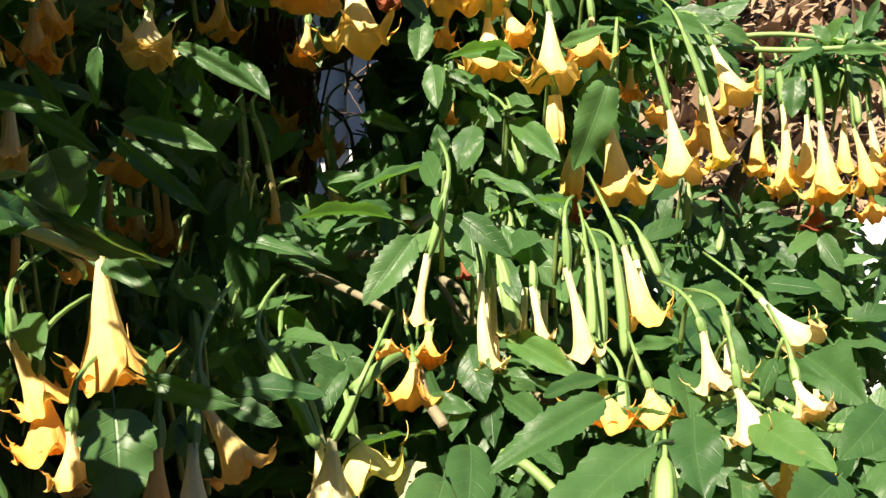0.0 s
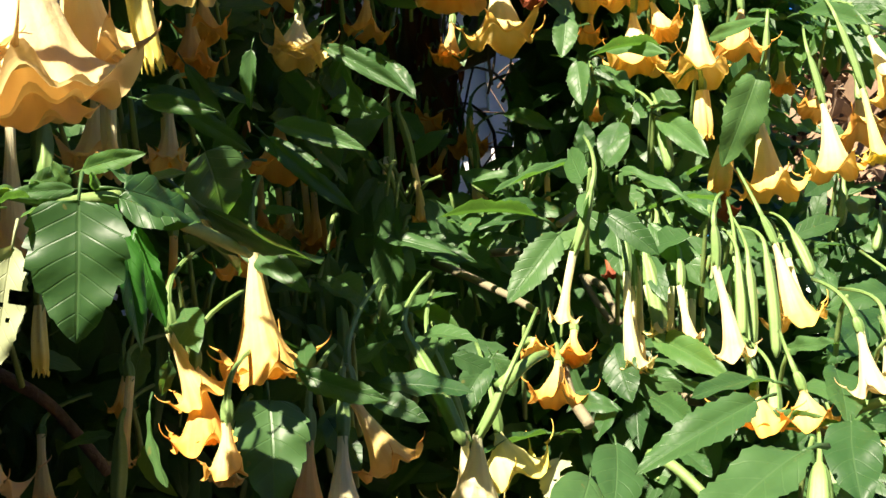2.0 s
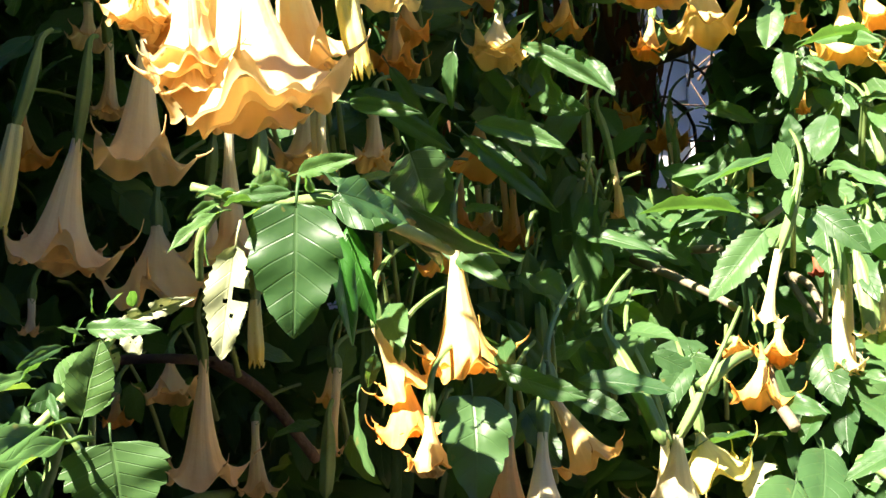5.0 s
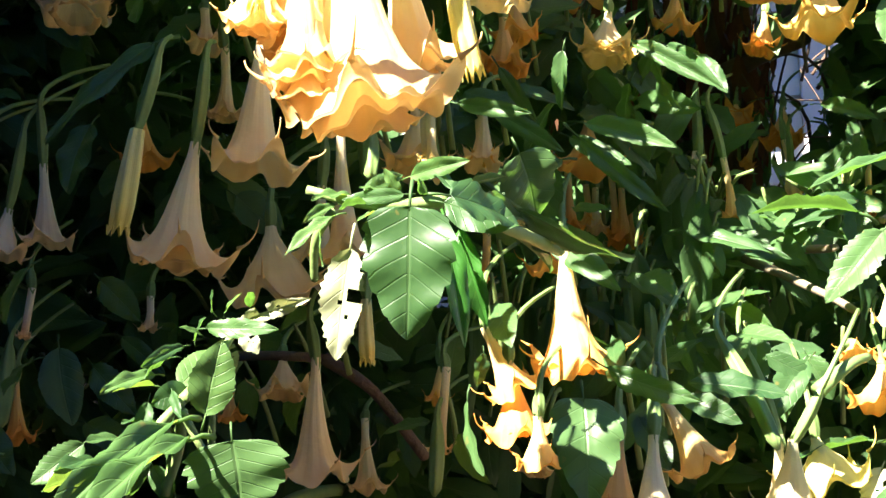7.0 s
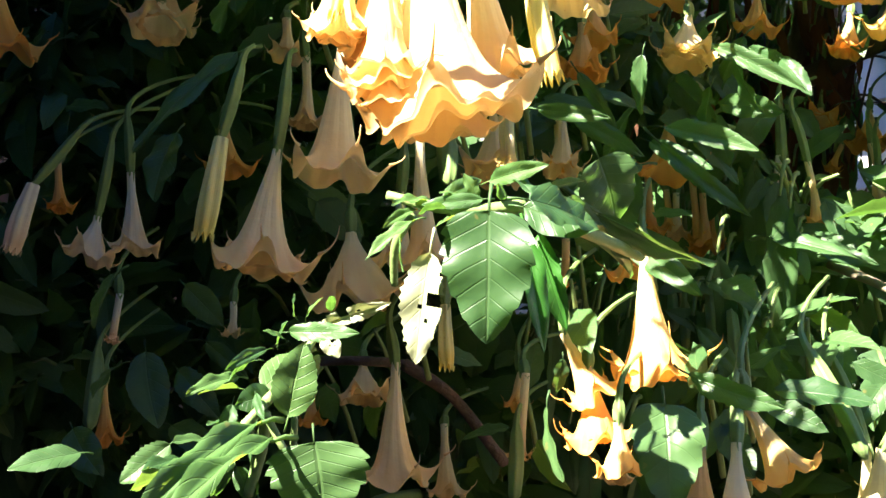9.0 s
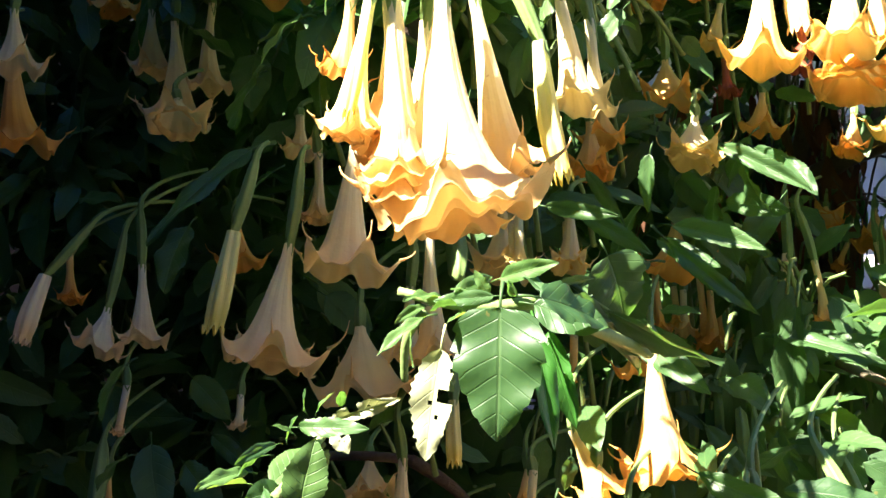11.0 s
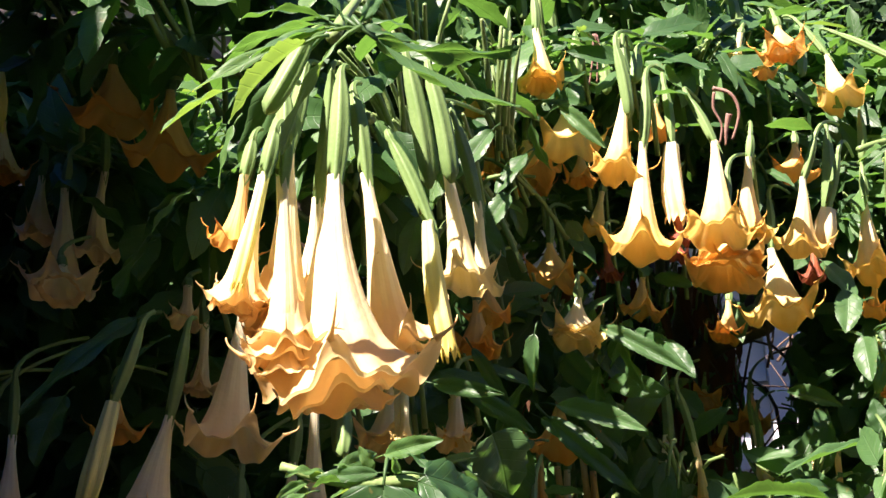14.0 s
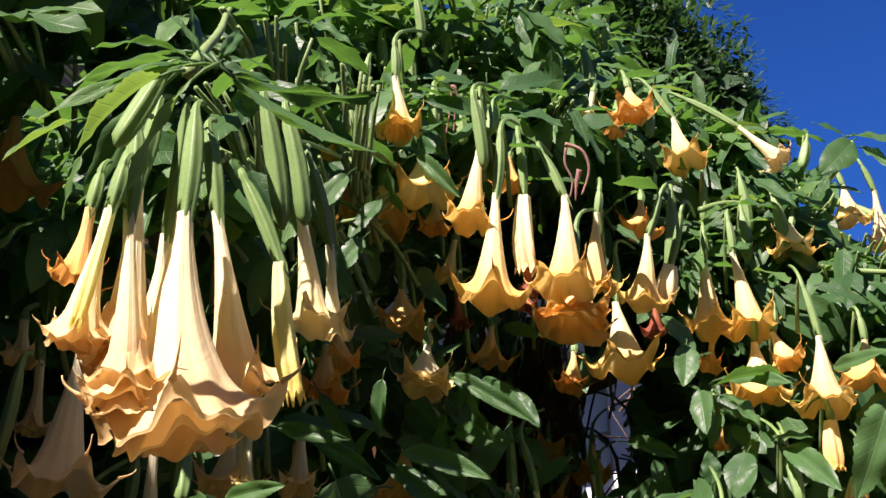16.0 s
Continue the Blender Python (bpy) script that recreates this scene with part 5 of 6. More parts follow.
# lower left lit shoot
leaf((-0.453, 0.611, 1.464), (-0.462, 0.588, 1.460), 0.023, 0, face=(0.62, -0.70, 0.08))
leaf((-0.457, 0.608, 1.469), (-0.448, 0.634, 1.493), 0.027, -10, YOUNG, face=(0.40, -0.74, 0.20))
leaf((-0.453, 0.634, 1.505), (-0.405, 0.629, 1.504), 0.016, 20, face=(0.62, -0.70, 0.08))
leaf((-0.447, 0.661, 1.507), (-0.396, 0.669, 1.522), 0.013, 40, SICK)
leaf((-0.459, 0.652, 1.516), (-0.452, 0.635, 1.530), 0.012, 0)
leaf((-0.438, 0.666, 1.518), (-0.429, 0.650, 1.532), 0.009, 0)
leaf((-0.470, 0.645, 1.497), (-0.456, 0.633, 1.513), 0.010, 0)
leaf((-0.470, 0.599, 1.477), (-0.477, 0.559, 1.475), 0.012, 10)
leaf((-0.466, 0.626, 1.494), (-0.469, 0.589, 1.487), 0.009, 0)
leaf((-0.376, 0.49, 1.457), (-0.375, 0.386, 1.439), 0.016, 0, YOUNG, face=(0.35, -0.40, 0.75))
leaf((-0.468, 0.588, 1.460), (-0.471, 0.579, 1.436), 0.013, 0, face=(0.62, -0.70, 0.08))
leaf((-0.456, 0.597, 1.466), (-0.443, 0.583, 1.452), 0.009, 0)
leaf((-0.352, 0.504, 1.445), (-0.351, 0.507, 1.403), 0.053, 0, LEAF, broad=True, face=(0.36, -0.74, 0.26))
leaf((-0.364, 0.498, 1.459), (-0.352, 0.498, 1.496), 0.029, -20, YOUNG, face=(0.62, -0.70, 0.08))
leaf((-0.365, 0.484, 1.448), (-0.370, 0.389, 1.430), 0.013, 10, YOUNG, face=(0.10, -0.45, 0.80))
leaf((-0.484, 0.607, 1.428), (-0.502, 0.608, 1.394), 0.016, 40, face=(0.62, -0.70, 0.08))
leaf((-0.472, 0.617, 1.442), (-0.477, 0.607, 1.395), 0.012, 60)
leaf((-0.515, 0.582, 1.435), (-0.534, 0.557, 1.414), 0.023, 0, face=(0.62, -0.70, 0.08))
leaf((-0.571, 0.559, 1.432), (-0.585, 0.515, 1.432), 0.024, 0)
leaf((-0.349, 0.699, 1.594), (-0.351, 0.677, 1.599), 0.009, 0, YOUNG)
leaf((-0.346, 0.701, 1.582), (-0.353, 0.668, 1.575), 0.010, 10)
leaf((-0.367, 0.690, 1.591), (-0.376, 0.654, 1.594), 0.010, 0, YOUNG)
leaf((-0.378, 0.685, 1.586), (-0.383, 0.652, 1.577), 0.008, 0, YOUNG)
leaf((-0.338, 0.704, 1.591), (-0.340, 0.691, 1.606), 0.010, 0, YOUNG)
leaf((-0.320, 0.712, 1.590), (-0.320, 0.690, 1.600), 0.010, 0)
leaf((-0.313, 0.715, 1.586), (-0.284, 0.706, 1.588), 0.010, 20, YOUNG)
leaf((-0.395, 0.698, 1.576), (-0.395, 0.679, 1.547), 0.011, 30, YOUNG)
leaf((-0.322, 0.799, 1.605), (-0.296, 0.807, 1.612), 0.013, 10)
leaf((-0.320, 0.781, 1.595), (-0.293, 0.763, 1.570), 0.030, 20)
leaf((-0.448, 0.649, 1.515), (-0.431, 0.638, 1.528), 0.009, 0, YOUNG)
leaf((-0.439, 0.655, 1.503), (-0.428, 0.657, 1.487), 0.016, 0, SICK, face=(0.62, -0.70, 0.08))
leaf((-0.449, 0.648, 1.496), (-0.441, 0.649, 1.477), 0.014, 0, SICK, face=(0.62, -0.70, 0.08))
leaf((-0.461, 0.640, 1.501), (-0.460, 0.619, 1.509), 0.009, 0, YOUNG)
leaf((-0.472, 0.621, 1.487), (-0.473, 0.585, 1.482), 0.009, 0)
leaf((-0.481, 0.613, 1.469), (-0.485, 0.576, 1.472), 0.010, 0, YOUNG)
leaf((-0.470, 0.608, 1.443), (-0.479, 0.579, 1.454), 0.014, 0)
leaf((-0.484, 0.596, 1.433), (-0.484, 0.551, 1.447), 0.013, 0)
leaf((-0.493, 0.576, 1.422), (-0.484, 0.525, 1.440), 0.015, 0)
leaf((-0.492, 0.564, 1.413), (-0.487, 0.508, 1.426), 0.015, 0, YOUNG)
leaf((-0.481, 0.608, 1.417), (-0.469, 0.608, 1.395), 0.016, 10, face=(0.62, -0.70, 0.08))
leaf((-0.449, 0.623, 1.448), (-0.436, 0.633, 1.462), 0.008, 0, YOUNG)
# hanging leaf, lower middle
leaf((-0.243, 0.806, 1.439), (-0.231, 0.765, 1.374), 0.051, 0, LEAF, broad=True, face=(0.30, -0.74, 0.34))
leaf((-0.449, 1.157, 1.463), (-0.452, 1.150, 1.428), 0.026, 0, LEAF, face=(0.75, -0.55, -0.35))
leaf((-0.393, 0.956, 1.427), (-0.390, 0.950, 1.362), 0.016, 75)
leaf((-0.277, 1.016, 1.450), (-0.202, 0.990, 1.416), 0.027, 30)
leaf((-0.412, 1.328, 1.493), (-0.348, 1.293, 1.457), 0.028, 40)
# upper middle dark leaves
leaf((-0.437, 1.088, 1.727), (-0.361, 1.065, 1.705), 0.022, 30)
leaf((-0.420, 1.149, 1.725), (-0.345, 1.127, 1.682), 0.025, 20)
leaf((-0.339, 1.228, 1.715), (-0.240, 1.203, 1.681), 0.030, 20)
leaf((-0.368, 1.226, 1.676), (-0.429, 1.157, 1.650), 0.059, -10)
leaf((-0.381, 1.223, 1.671), (-0.395, 1.205, 1.599), 0.059, 0)
leaf((-0.360, 1.276, 1.707), (-0.271, 1.256, 1.616), 0.025, 30)
leaf((-0.354, 1.208, 1.796), (-0.368, 1.217, 1.734), 0.029, 40)
leaf((-0.343, 0.996, 1.654), (-0.333, 1.027, 1.591), 0.064, 0, LEAF, broad=True, face=(0.75, -0.55, -0.35))
leaf((-0.424, 1.189, 1.783), (-0.388, 1.192, 1.720), 0.020, 40)
leaf((-0.320, 1.415, 1.845), (-0.214, 1.397, 1.775), 0.027, 20)
leaf((-0.294, 1.426, 1.821), (-0.280, 1.441, 1.755), 0.026, 40)
leaf((-0.291, 1.559, 1.606), (-0.182, 1.525, 1.579), 0.040, 20)
leaf((-0.350, 1.447, 1.546), (-0.285, 1.410, 1.519), 0.038, 0)
leaf((-0.286, 1.561, 1.574), (-0.265, 1.565, 1.548), 0.027, 0)
leaf((-0.357, 1.395, 1.488), (-0.305, 1.404, 1.427), 0.029, 30)
# shaded left leaves
leaf((-0.672, 0.890, 1.783), (-0.718, 0.783, 1.707), 0.041, 10)
leaf((-0.686, 0.946, 1.772), (-0.729, 0.925, 1.733), 0.024, 0)
leaf((-0.917, 1.094, 1.760), (-0.920, 1.041, 1.686), 0.051, 0)
leaf((-0.933, 1.044, 1.492), (-0.892, 1.009, 1.415), 0.057, 10)
leaf((-0.904, 1.067, 1.469), (-0.844, 1.049, 1.422), 0.042, 0)
leaf((-0.886, 0.950, 1.582), (-0.879, 0.890, 1.533), 0.053, 0)
leaf((-0.958, 1.152, 1.574), (-0.897, 1.138, 1.527), 0.045, 0)
leaf((-0.940, 1.168, 1.500), (-0.877, 1.152, 1.462), 0.030, 0)
leaf((-0.910, 1.059, 1.403), (-0.843, 1.045, 1.377), 0.042, 0)
leaf((-0.923, 0.913, 1.414), (-0.871, 0.888, 1.376), 0.046, 0)
leaf((-0.766, 1.156, 1.679), (-0.712, 1.195, 1.627), 0.064, 0)
leaf((-0.953, 1.026, 1.480), (-0.950, 0.960, 1.460), 0.035, 0)
leaf((-0.707, 0.948, 1.879), (-0.714, 0.898, 1.823), 0.069, 20, broad=True)
leaf((-0.628, 0.919, 1.922), (-0.622, 0.820, 1.861), 0.024, 10, YOUNG)
leaf((-0.536, 0.839, 1.945), (-0.566, 0.844, 1.895), 0.024, 10, YOUNG)
leaf((-0.490, 0.745, 1.931), (-0.515, 0.688, 1.884), 0.022, 10, YOUNG)
leaf((-0.808, 1.043, 1.943), (-0.806, 0.965, 1.970), 0.028, 0)
leaf((-0.755, 1.155, 1.664), (-0.710, 1.186, 1.620), 0.064, 0)
# right, near lower leaves seen at the start
leaf((0.203, 1.221, 1.325), (0.066, 1.078, 1.291), 0.076, 10)
leaf((0.173, 1.333, 1.367), (0.044, 1.237, 1.325), 0.058, 0)
leaf((0.012, 1.339, 1.327), (0.008, 1.230, 1.274), 0.072, 0)
leaf((-0.020, 1.235, 1.306), (-0.041, 1.125, 1.263), 0.082, 0)
leaf((-0.056, 1.386, 1.306), (-0.064, 1.329, 1.268), 0.050, 0, SICK)
leaf((0.281, 1.362, 1.335), (0.261, 1.254, 1.278), 0.074, 0)
leaf((0.348, 1.346, 1.330), (0.386, 1.225, 1.297), 0.067, 10)
leaf((0.415, 1.264, 1.270), (0.347, 1.176, 1.254), 0.082, 0)
leaf((0.471, 1.525, 1.385), (0.494, 1.408, 1.347), 0.073, 0)
leaf((0.522, 1.395, 1.324), (0.447, 1.311, 1.293), 0.064, 0)
leaf((0.470, 1.299, 1.273), (0.473, 1.240, 1.250), 0.057, 0)
leaf((0.290, 1.468, 1.389), (0.282, 1.363, 1.345), 0.057, 0)
leaf((0.349, 1.560, 1.434), (0.293, 1.469, 1.411), 0.057, 0)
leaf((0.396, 1.601, 1.445), (0.303, 1.518, 1.416), 0.058, 0)
leaf((0.444, 1.745, 1.474), (0.348, 1.664, 1.482), 0.055, 0)
leaf((0.389, 1.546, 1.361), (0.447, 1.427, 1.385), 0.037, 20)
leaf((0.539, 1.609, 1.392), (0.581, 1.488, 1.404), 0.038, 10)
leaf((0.403, 1.542, 1.352), (0.313, 1.458, 1.337), 0.032, 0)
leaf((0.077, 1.547, 1.439), (0.151, 1.439, 1.396), 0.047, 10)
leaf((0.049, 1.546, 1.398), (0.143, 1.488, 1.375), 0.031, 0)
leaf((0.217, 1.479, 1.376), (0.113, 1.391, 1.392), 0.027, 30)
leaf((0.021, 1.499, 1.434), (0.029, 1.445, 1.377), 0.057, 10)
leaf((0.067, 1.492, 1.362), (0.102, 1.388, 1.348), 0.038, 0)
leaf((0.013, 1.444, 1.364), (-0.011, 1.391, 1.336), 0.037, 0)
leaf((-0.033, 1.440, 1.329), (-0.059, 1.391, 1.347), 0.034, 0)
leaf((-0.069, 1.439, 1.332), (-0.146, 1.332, 1.335), 0.029, 10)
leaf((-0.037, 1.444, 1.376), (0.013, 1.394, 1.365), 0.032, 20)
leaf((-0.130, 1.393, 1.431), (-0.169, 1.334, 1.377), 0.042, 0)
leaf((-0.196, 1.487, 1.461), (-0.201, 1.433, 1.406), 0.045, 10)
leaf((-0.138, 1.492, 1.433), (-0.113, 1.491, 1.378), 0.045, 0)
leaf((-0.162, 1.489, 1.413), (-0.168, 1.434, 1.366), 0.038, 0)
leaf((0.441, 1.424, 1.336), (0.346, 1.397, 1.318), 0.035, 20)
leaf((0.175, 1.480, 1.332), (0.274, 1.414, 1.330), 0.026, 20)
leaf((0.251, 1.578, 1.410), (0.280, 1.472, 1.427), 0.032, 10)
leaf((0.339, 1.390, 1.264), (0.328, 1.334, 1.227), 0.048, 0)
leaf((0.094, 1.433, 1.300), (0.117, 1.380, 1.292), 0.034, 10)
# right middle sprigs
leaf((-0.038, 1.497, 1.583), (-0.102, 1.447, 1.509), 0.056, 0)
leaf((0.033, 1.546, 1.607), (0.041, 1.499, 1.535), 0.056, 0)
leaf((0.085, 1.595, 1.594), (0.154, 1.543, 1.514), 0.049, 10)
leaf((-0.012, 1.540, 1.681), (-0.111, 1.438, 1.653), 0.027, 20)
leaf((0.005, 1.588, 1.698), (0.007, 1.582, 1.741), 0.032, 0)
leaf((0.032, 1.590, 1.679), (0.064, 1.584, 1.720), 0.036, 0)
leaf((0.051, 1.590, 1.670), (0.147, 1.488, 1.627), 0.032, 10)
leaf((-0.067, 1.595, 1.615), (-0.180, 1.482, 1.644), 0.029, 20)
leaf((-0.068, 1.643, 1.636), (-0.117, 1.589, 1.644), 0.028, 0)
leaf((-0.077, 1.644, 1.624), (-0.147, 1.589, 1.618), 0.025, 0)
leaf((0.123, 1.776, 1.770), (0.176, 1.679, 1.701), 0.047, 10)
leaf((0.111, 1.774, 1.784), (0.152, 1.721, 1.781), 0.027, 0)
leaf((0.084, 1.775, 1.787), (0.051, 1.786, 1.718), 0.036, 0)
leaf((0.013, 1.765, 1.855), (0.008, 1.725, 1.794), 0.036, 0)
leaf((0.036, 1.814, 1.863), (0.086, 1.772, 1.809), 0.032, 10)
leaf((0.034, 1.819, 1.836), (0.011, 1.778, 1.785), 0.028, 0)
leaf((0.038, 1.760, 1.879), (0.121, 1.656, 1.866), 0.027, 20)
leaf((-0.007, 1.747, 1.934), (-0.016, 1.711, 1.869), 0.047, 0)
leaf((0.228, 1.846, 1.890), (0.155, 1.812, 1.842), 0.038, 0)
leaf((0.219, 1.845, 1.900), (0.270, 1.735, 1.897), 0.033, 30)
leaf((0.296, 1.942, 1.875), (0.263, 1.921, 1.711), 0.089, 0)
leaf((0.186, 1.685, 1.625), (0.121, 1.590, 1.639), 0.038, 0)
leaf((0.176, 1.735, 1.648), (0.185, 1.687, 1.608), 0.035, 0)
leaf((0.365, 1.865, 1.520), (0.370, 1.813, 1.481), 0.038, 0)
leaf((0.340, 1.869, 1.541), (0.344, 1.818, 1.484), 0.038, 0)
leaf((0.523, 1.931, 1.498), (0.539, 1.874, 1.524), 0.040, 0)
leaf((0.474, 2.041, 1.640), (0.449, 1.947, 1.604), 0.047, 0)
leaf((0.699, 2.160, 1.873), (0.676, 2.125, 1.803), 0.051, 0)
leaf((0.395, 2.010, 1.963), (0.469, 1.896, 1.933), 0.036, 20)
leaf((0.355, 2.016, 1.968), (0.302, 1.921, 1.969), 0.032, 0)
leaf((0.783, 2.227, 1.936), (0.680, 2.159, 1.908), 0.032, 10)
leaf((0.802, 2.222, 1.922), (0.854, 2.098, 1.901), 0.029, 20)
leaf((0.812, 2.221, 1.910), (0.852, 2.159, 1.870), 0.032, 10)
leaf((0.793, 2.221, 1.946), (0.764, 2.224, 1.983), 0.032, 0)
leaf((-0.242, 1.446, 1.821), (-0.209, 1.408, 1.777), 0.030, 20)
leaf((-0.121, 1.871, 1.811), (-0.045, 1.828, 1.784), 0.029, 0)
# left middle at the start
leaf((-0.397, 1.235, 1.595), (-0.306, 1.160, 1.539), 0.039, 30)
leaf((-0.28, 0.654, 1.581), (-0.247, 0.709, 1.569), 0.028, 0, LEAF, broad=True, face=(0.30, -0.74, 0.34))
leaf((-0.323, 1.413, 1.546), (-0.280, 1.372, 1.521), 0.044, 0)
leaf((-0.329, 1.433, 1.796), (-0.351, 1.440, 1.733), 0.030, 30)
leaf((-0.385, 1.329, 1.717), (-0.313, 1.302, 1.677), 0.028, 20)
leaf((-0.309, 1.668, 1.608), (-0.183, 1.588, 1.577), 0.043, 20)
leaf((-0.252, 1.580, 1.502), (-0.186, 1.539, 1.474), 0.032, 10)
leaf((-0.301, 1.670, 1.599), (-0.281, 1.626, 1.545), 0.031, 20)
leaf((-0.330, 1.566, 1.494), (-0.279, 1.524, 1.444), 0.029, 30)
# upper sprigs at the end
leaf((-0.403, 1.466, 2.212), (-0.318, 1.395, 2.166), 0.038, 0)
leaf((-0.467, 1.432, 2.243), (-0.482, 1.391, 2.199), 0.043, 0)
leaf((-0.465, 1.363, 2.149), (-0.403, 1.345, 2.105), 0.036, 0)
leaf((-0.377, 1.343, 2.125), (-0.380, 1.370, 2.060), 0.028, 30)
leaf((-0.347, 1.392, 2.157), (-0.291, 1.378, 2.090), 0.024, 20)
leaf((-0.475, 1.269, 2.096), (-0.413, 1.247, 2.064), 0.030, 0)
leaf((-0.456, 1.090, 2.217), (-0.473, 1.025, 2.208), 0.042, 0)
leaf((-0.506, 0.974, 2.165), (-0.514, 0.936, 2.118), 0.039, 0)
leaf((-0.517, 1.434, 2.421), (-0.449, 1.422, 2.379), 0.036, 0)
leaf((-0.476, 1.409, 2.281), (-0.488, 1.315, 2.229), 0.034, 0)
leaf((-0.273, 1.722, 2.434), (-0.206, 1.645, 2.381), 0.051, 0)
leaf((-0.227, 1.736, 2.420), (-0.235, 1.713, 2.351), 0.040, 10)
leaf((-0.212, 1.871, 2.593), (-0.264, 1.779, 2.542), 0.038, 0)
leaf((-0.366, 1.904, 2.698), (-0.313, 1.840, 2.623), 0.040, 0)
leaf((-0.436, 1.898, 2.684), (-0.468, 1.795, 2.646), 0.040, 0)
leaf((-0.338, 1.957, 2.616), (-0.373, 1.848, 2.592), 0.040, 0)
leaf((-0.130, 2.099, 2.606), (-0.181, 2.008, 2.558), 0.041, 0)
leaf((-0.096, 2.258, 2.737), (-0.050, 2.187, 2.661), 0.039, 0)
leaf((-0.039, 2.083, 2.415), (0.022, 1.999, 2.356), 0.046, 0)
leaf((-0.082, 1.996, 2.361), (-0.137, 1.893, 2.340), 0.040, 0)
leaf((-0.055, 1.832, 2.234), (-0.117, 1.738, 2.193), 0.036, 0)
leaf((0.040, 1.855, 2.174), (0.069, 1.799, 2.179), 0.040, 0)
leaf((0.094, 1.939, 2.229), (0.162, 1.838, 2.199), 0.038, 0)
leaf((0.155, 2.014, 2.303), (0.206, 1.930, 2.228), 0.044, 0)
leaf((0.150, 2.086, 2.393), (0.195, 2.009, 2.305), 0.042, 0)
leaf((0.085, 2.199, 2.391), (0.128, 2.090, 2.387), 0.036, 0)
leaf((-0.038, 1.805, 2.000), (0.008, 1.770, 1.938), 0.048, 0)
leaf((-0.013, 1.824, 1.926), (0.025, 1.770, 1.936), 0.038, 0)
leaf((0.005, 1.736, 1.859), (0.004, 1.698, 1.792), 0.045, 0)
leaf((0.045, 1.738, 1.846), (0.083, 1.643, 1.799), 0.045, 10)
leaf((0.060, 1.653, 1.747), (0.035, 1.611, 1.689), 0.052, 0)
leaf((0.006, 1.654, 1.744), (0.007, 1.660, 1.705), 0.043, 0)
leaf((0.129, 1.728, 1.869), (0.032, 1.631, 1.868), 0.031, 20)
leaf((-0.291, 1.507, 1.854), (-0.220, 1.429, 1.792), 0.032, 30)
leaf((-0.364, 1.448, 2.007), (-0.344, 1.461, 1.982), 0.029, 30)
leaf((-0.677, 0.998, 1.941), (-0.668, 0.892, 1.905), 0.026, 0)
leaf((-0.781, 1.053, 1.947), (-0.770, 1.022, 1.881), 0.057, 0)
leaf((-0.889, 1.050, 2.293), (-0.768, 1.027, 2.253), 0.032, 0)
leaf((-0.850, 1.165, 2.375), (-0.823, 1.076, 2.327), 0.034, 0)
leaf((-0.634, 1.006, 2.211), (-0.635, 0.974, 2.157), 0.042, 0)
leaf((-0.661, 1.077, 2.281), (-0.668, 1.036, 2.236), 0.045, 0)
leaf((0.360, 2.162, 2.417), (0.299, 2.091, 2.346), 0.073, 0)
leaf((0.361, 2.157, 2.427), (0.424, 2.060, 2.367), 0.029, 10)
leaf((0.380, 2.165, 2.402), (0.408, 2.079, 2.331), 0.029, 10)
leaf((0.300, 2.153, 2.460), (0.351, 2.156, 2.434), 0.029, 10)
leaf((0.288, 1.820, 1.837), (0.230, 1.797, 1.699), 0.077, 0)
leaf((-0.419, 0.956, 1.962), (-0.384, 0.968, 1.911), 0.030, 10)
leaf((-0.447, 0.978, 1.989), (-0.425, 0.986, 1.941), 0.027, -15, YOUNG)
leaf((-0.379, 1.018, 1.960), (-0.410, 1.000, 1.892), 0.034, 20)
leaf((-0.350, 1.069, 1.995), (-0.387, 1.046, 1.942), 0.032, 0)
leaf((-0.383, 1.060, 1.910), (-0.344, 1.069, 1.855), 0.036, 15)
leaf((-0.417, 1.011, 1.887), (-0.432, 1.002, 1.830), 0.027, -10)
leaf((-0.376, 1.111, 1.865), (-0.413, 1.078, 1.823), 0.033, 10)
leaf((-0.369, 1.189, 1.964), (-0.403, 1.164, 1.911), 0.034, -20)
leaf((-0.355, 1.224, 2.026), (-0.390, 1.189, 1.975), 0.033, 10)
leaf((-0.323, 1.646, 1.905), (-0.373, 1.602, 1.823), 0.053, 0)
leaf((-0.402, 1.487, 1.838), (-0.342, 1.485, 1.760), 0.047, 20)
leaf((-0.284, 1.623, 1.800), (-0.334, 1.585, 1.725), 0.052, -10)
leaf((-0.418, 1.389, 1.775), (-0.457, 1.356, 1.715), 0.042, 15)
leaf((-0.374, 1.512, 1.743), (-0.313, 1.511, 1.691), 0.040, 0)

# gaps in the leaves, fitted to the camera's view, through which the white house shows
keep_in_view((-0.231, 3.191, 2.192), (-0.252, 3.237, 1.908), 0.030, 0.040)
keep_in_view((-0.948, 2.994, 2.44), (-0.798, 3.036, 2.442), 0.028, 0.028)
keep_in_view((-0.519, 3.104, 2.408), (-0.35, 3.13, 2.395), 0.03, 0.03)

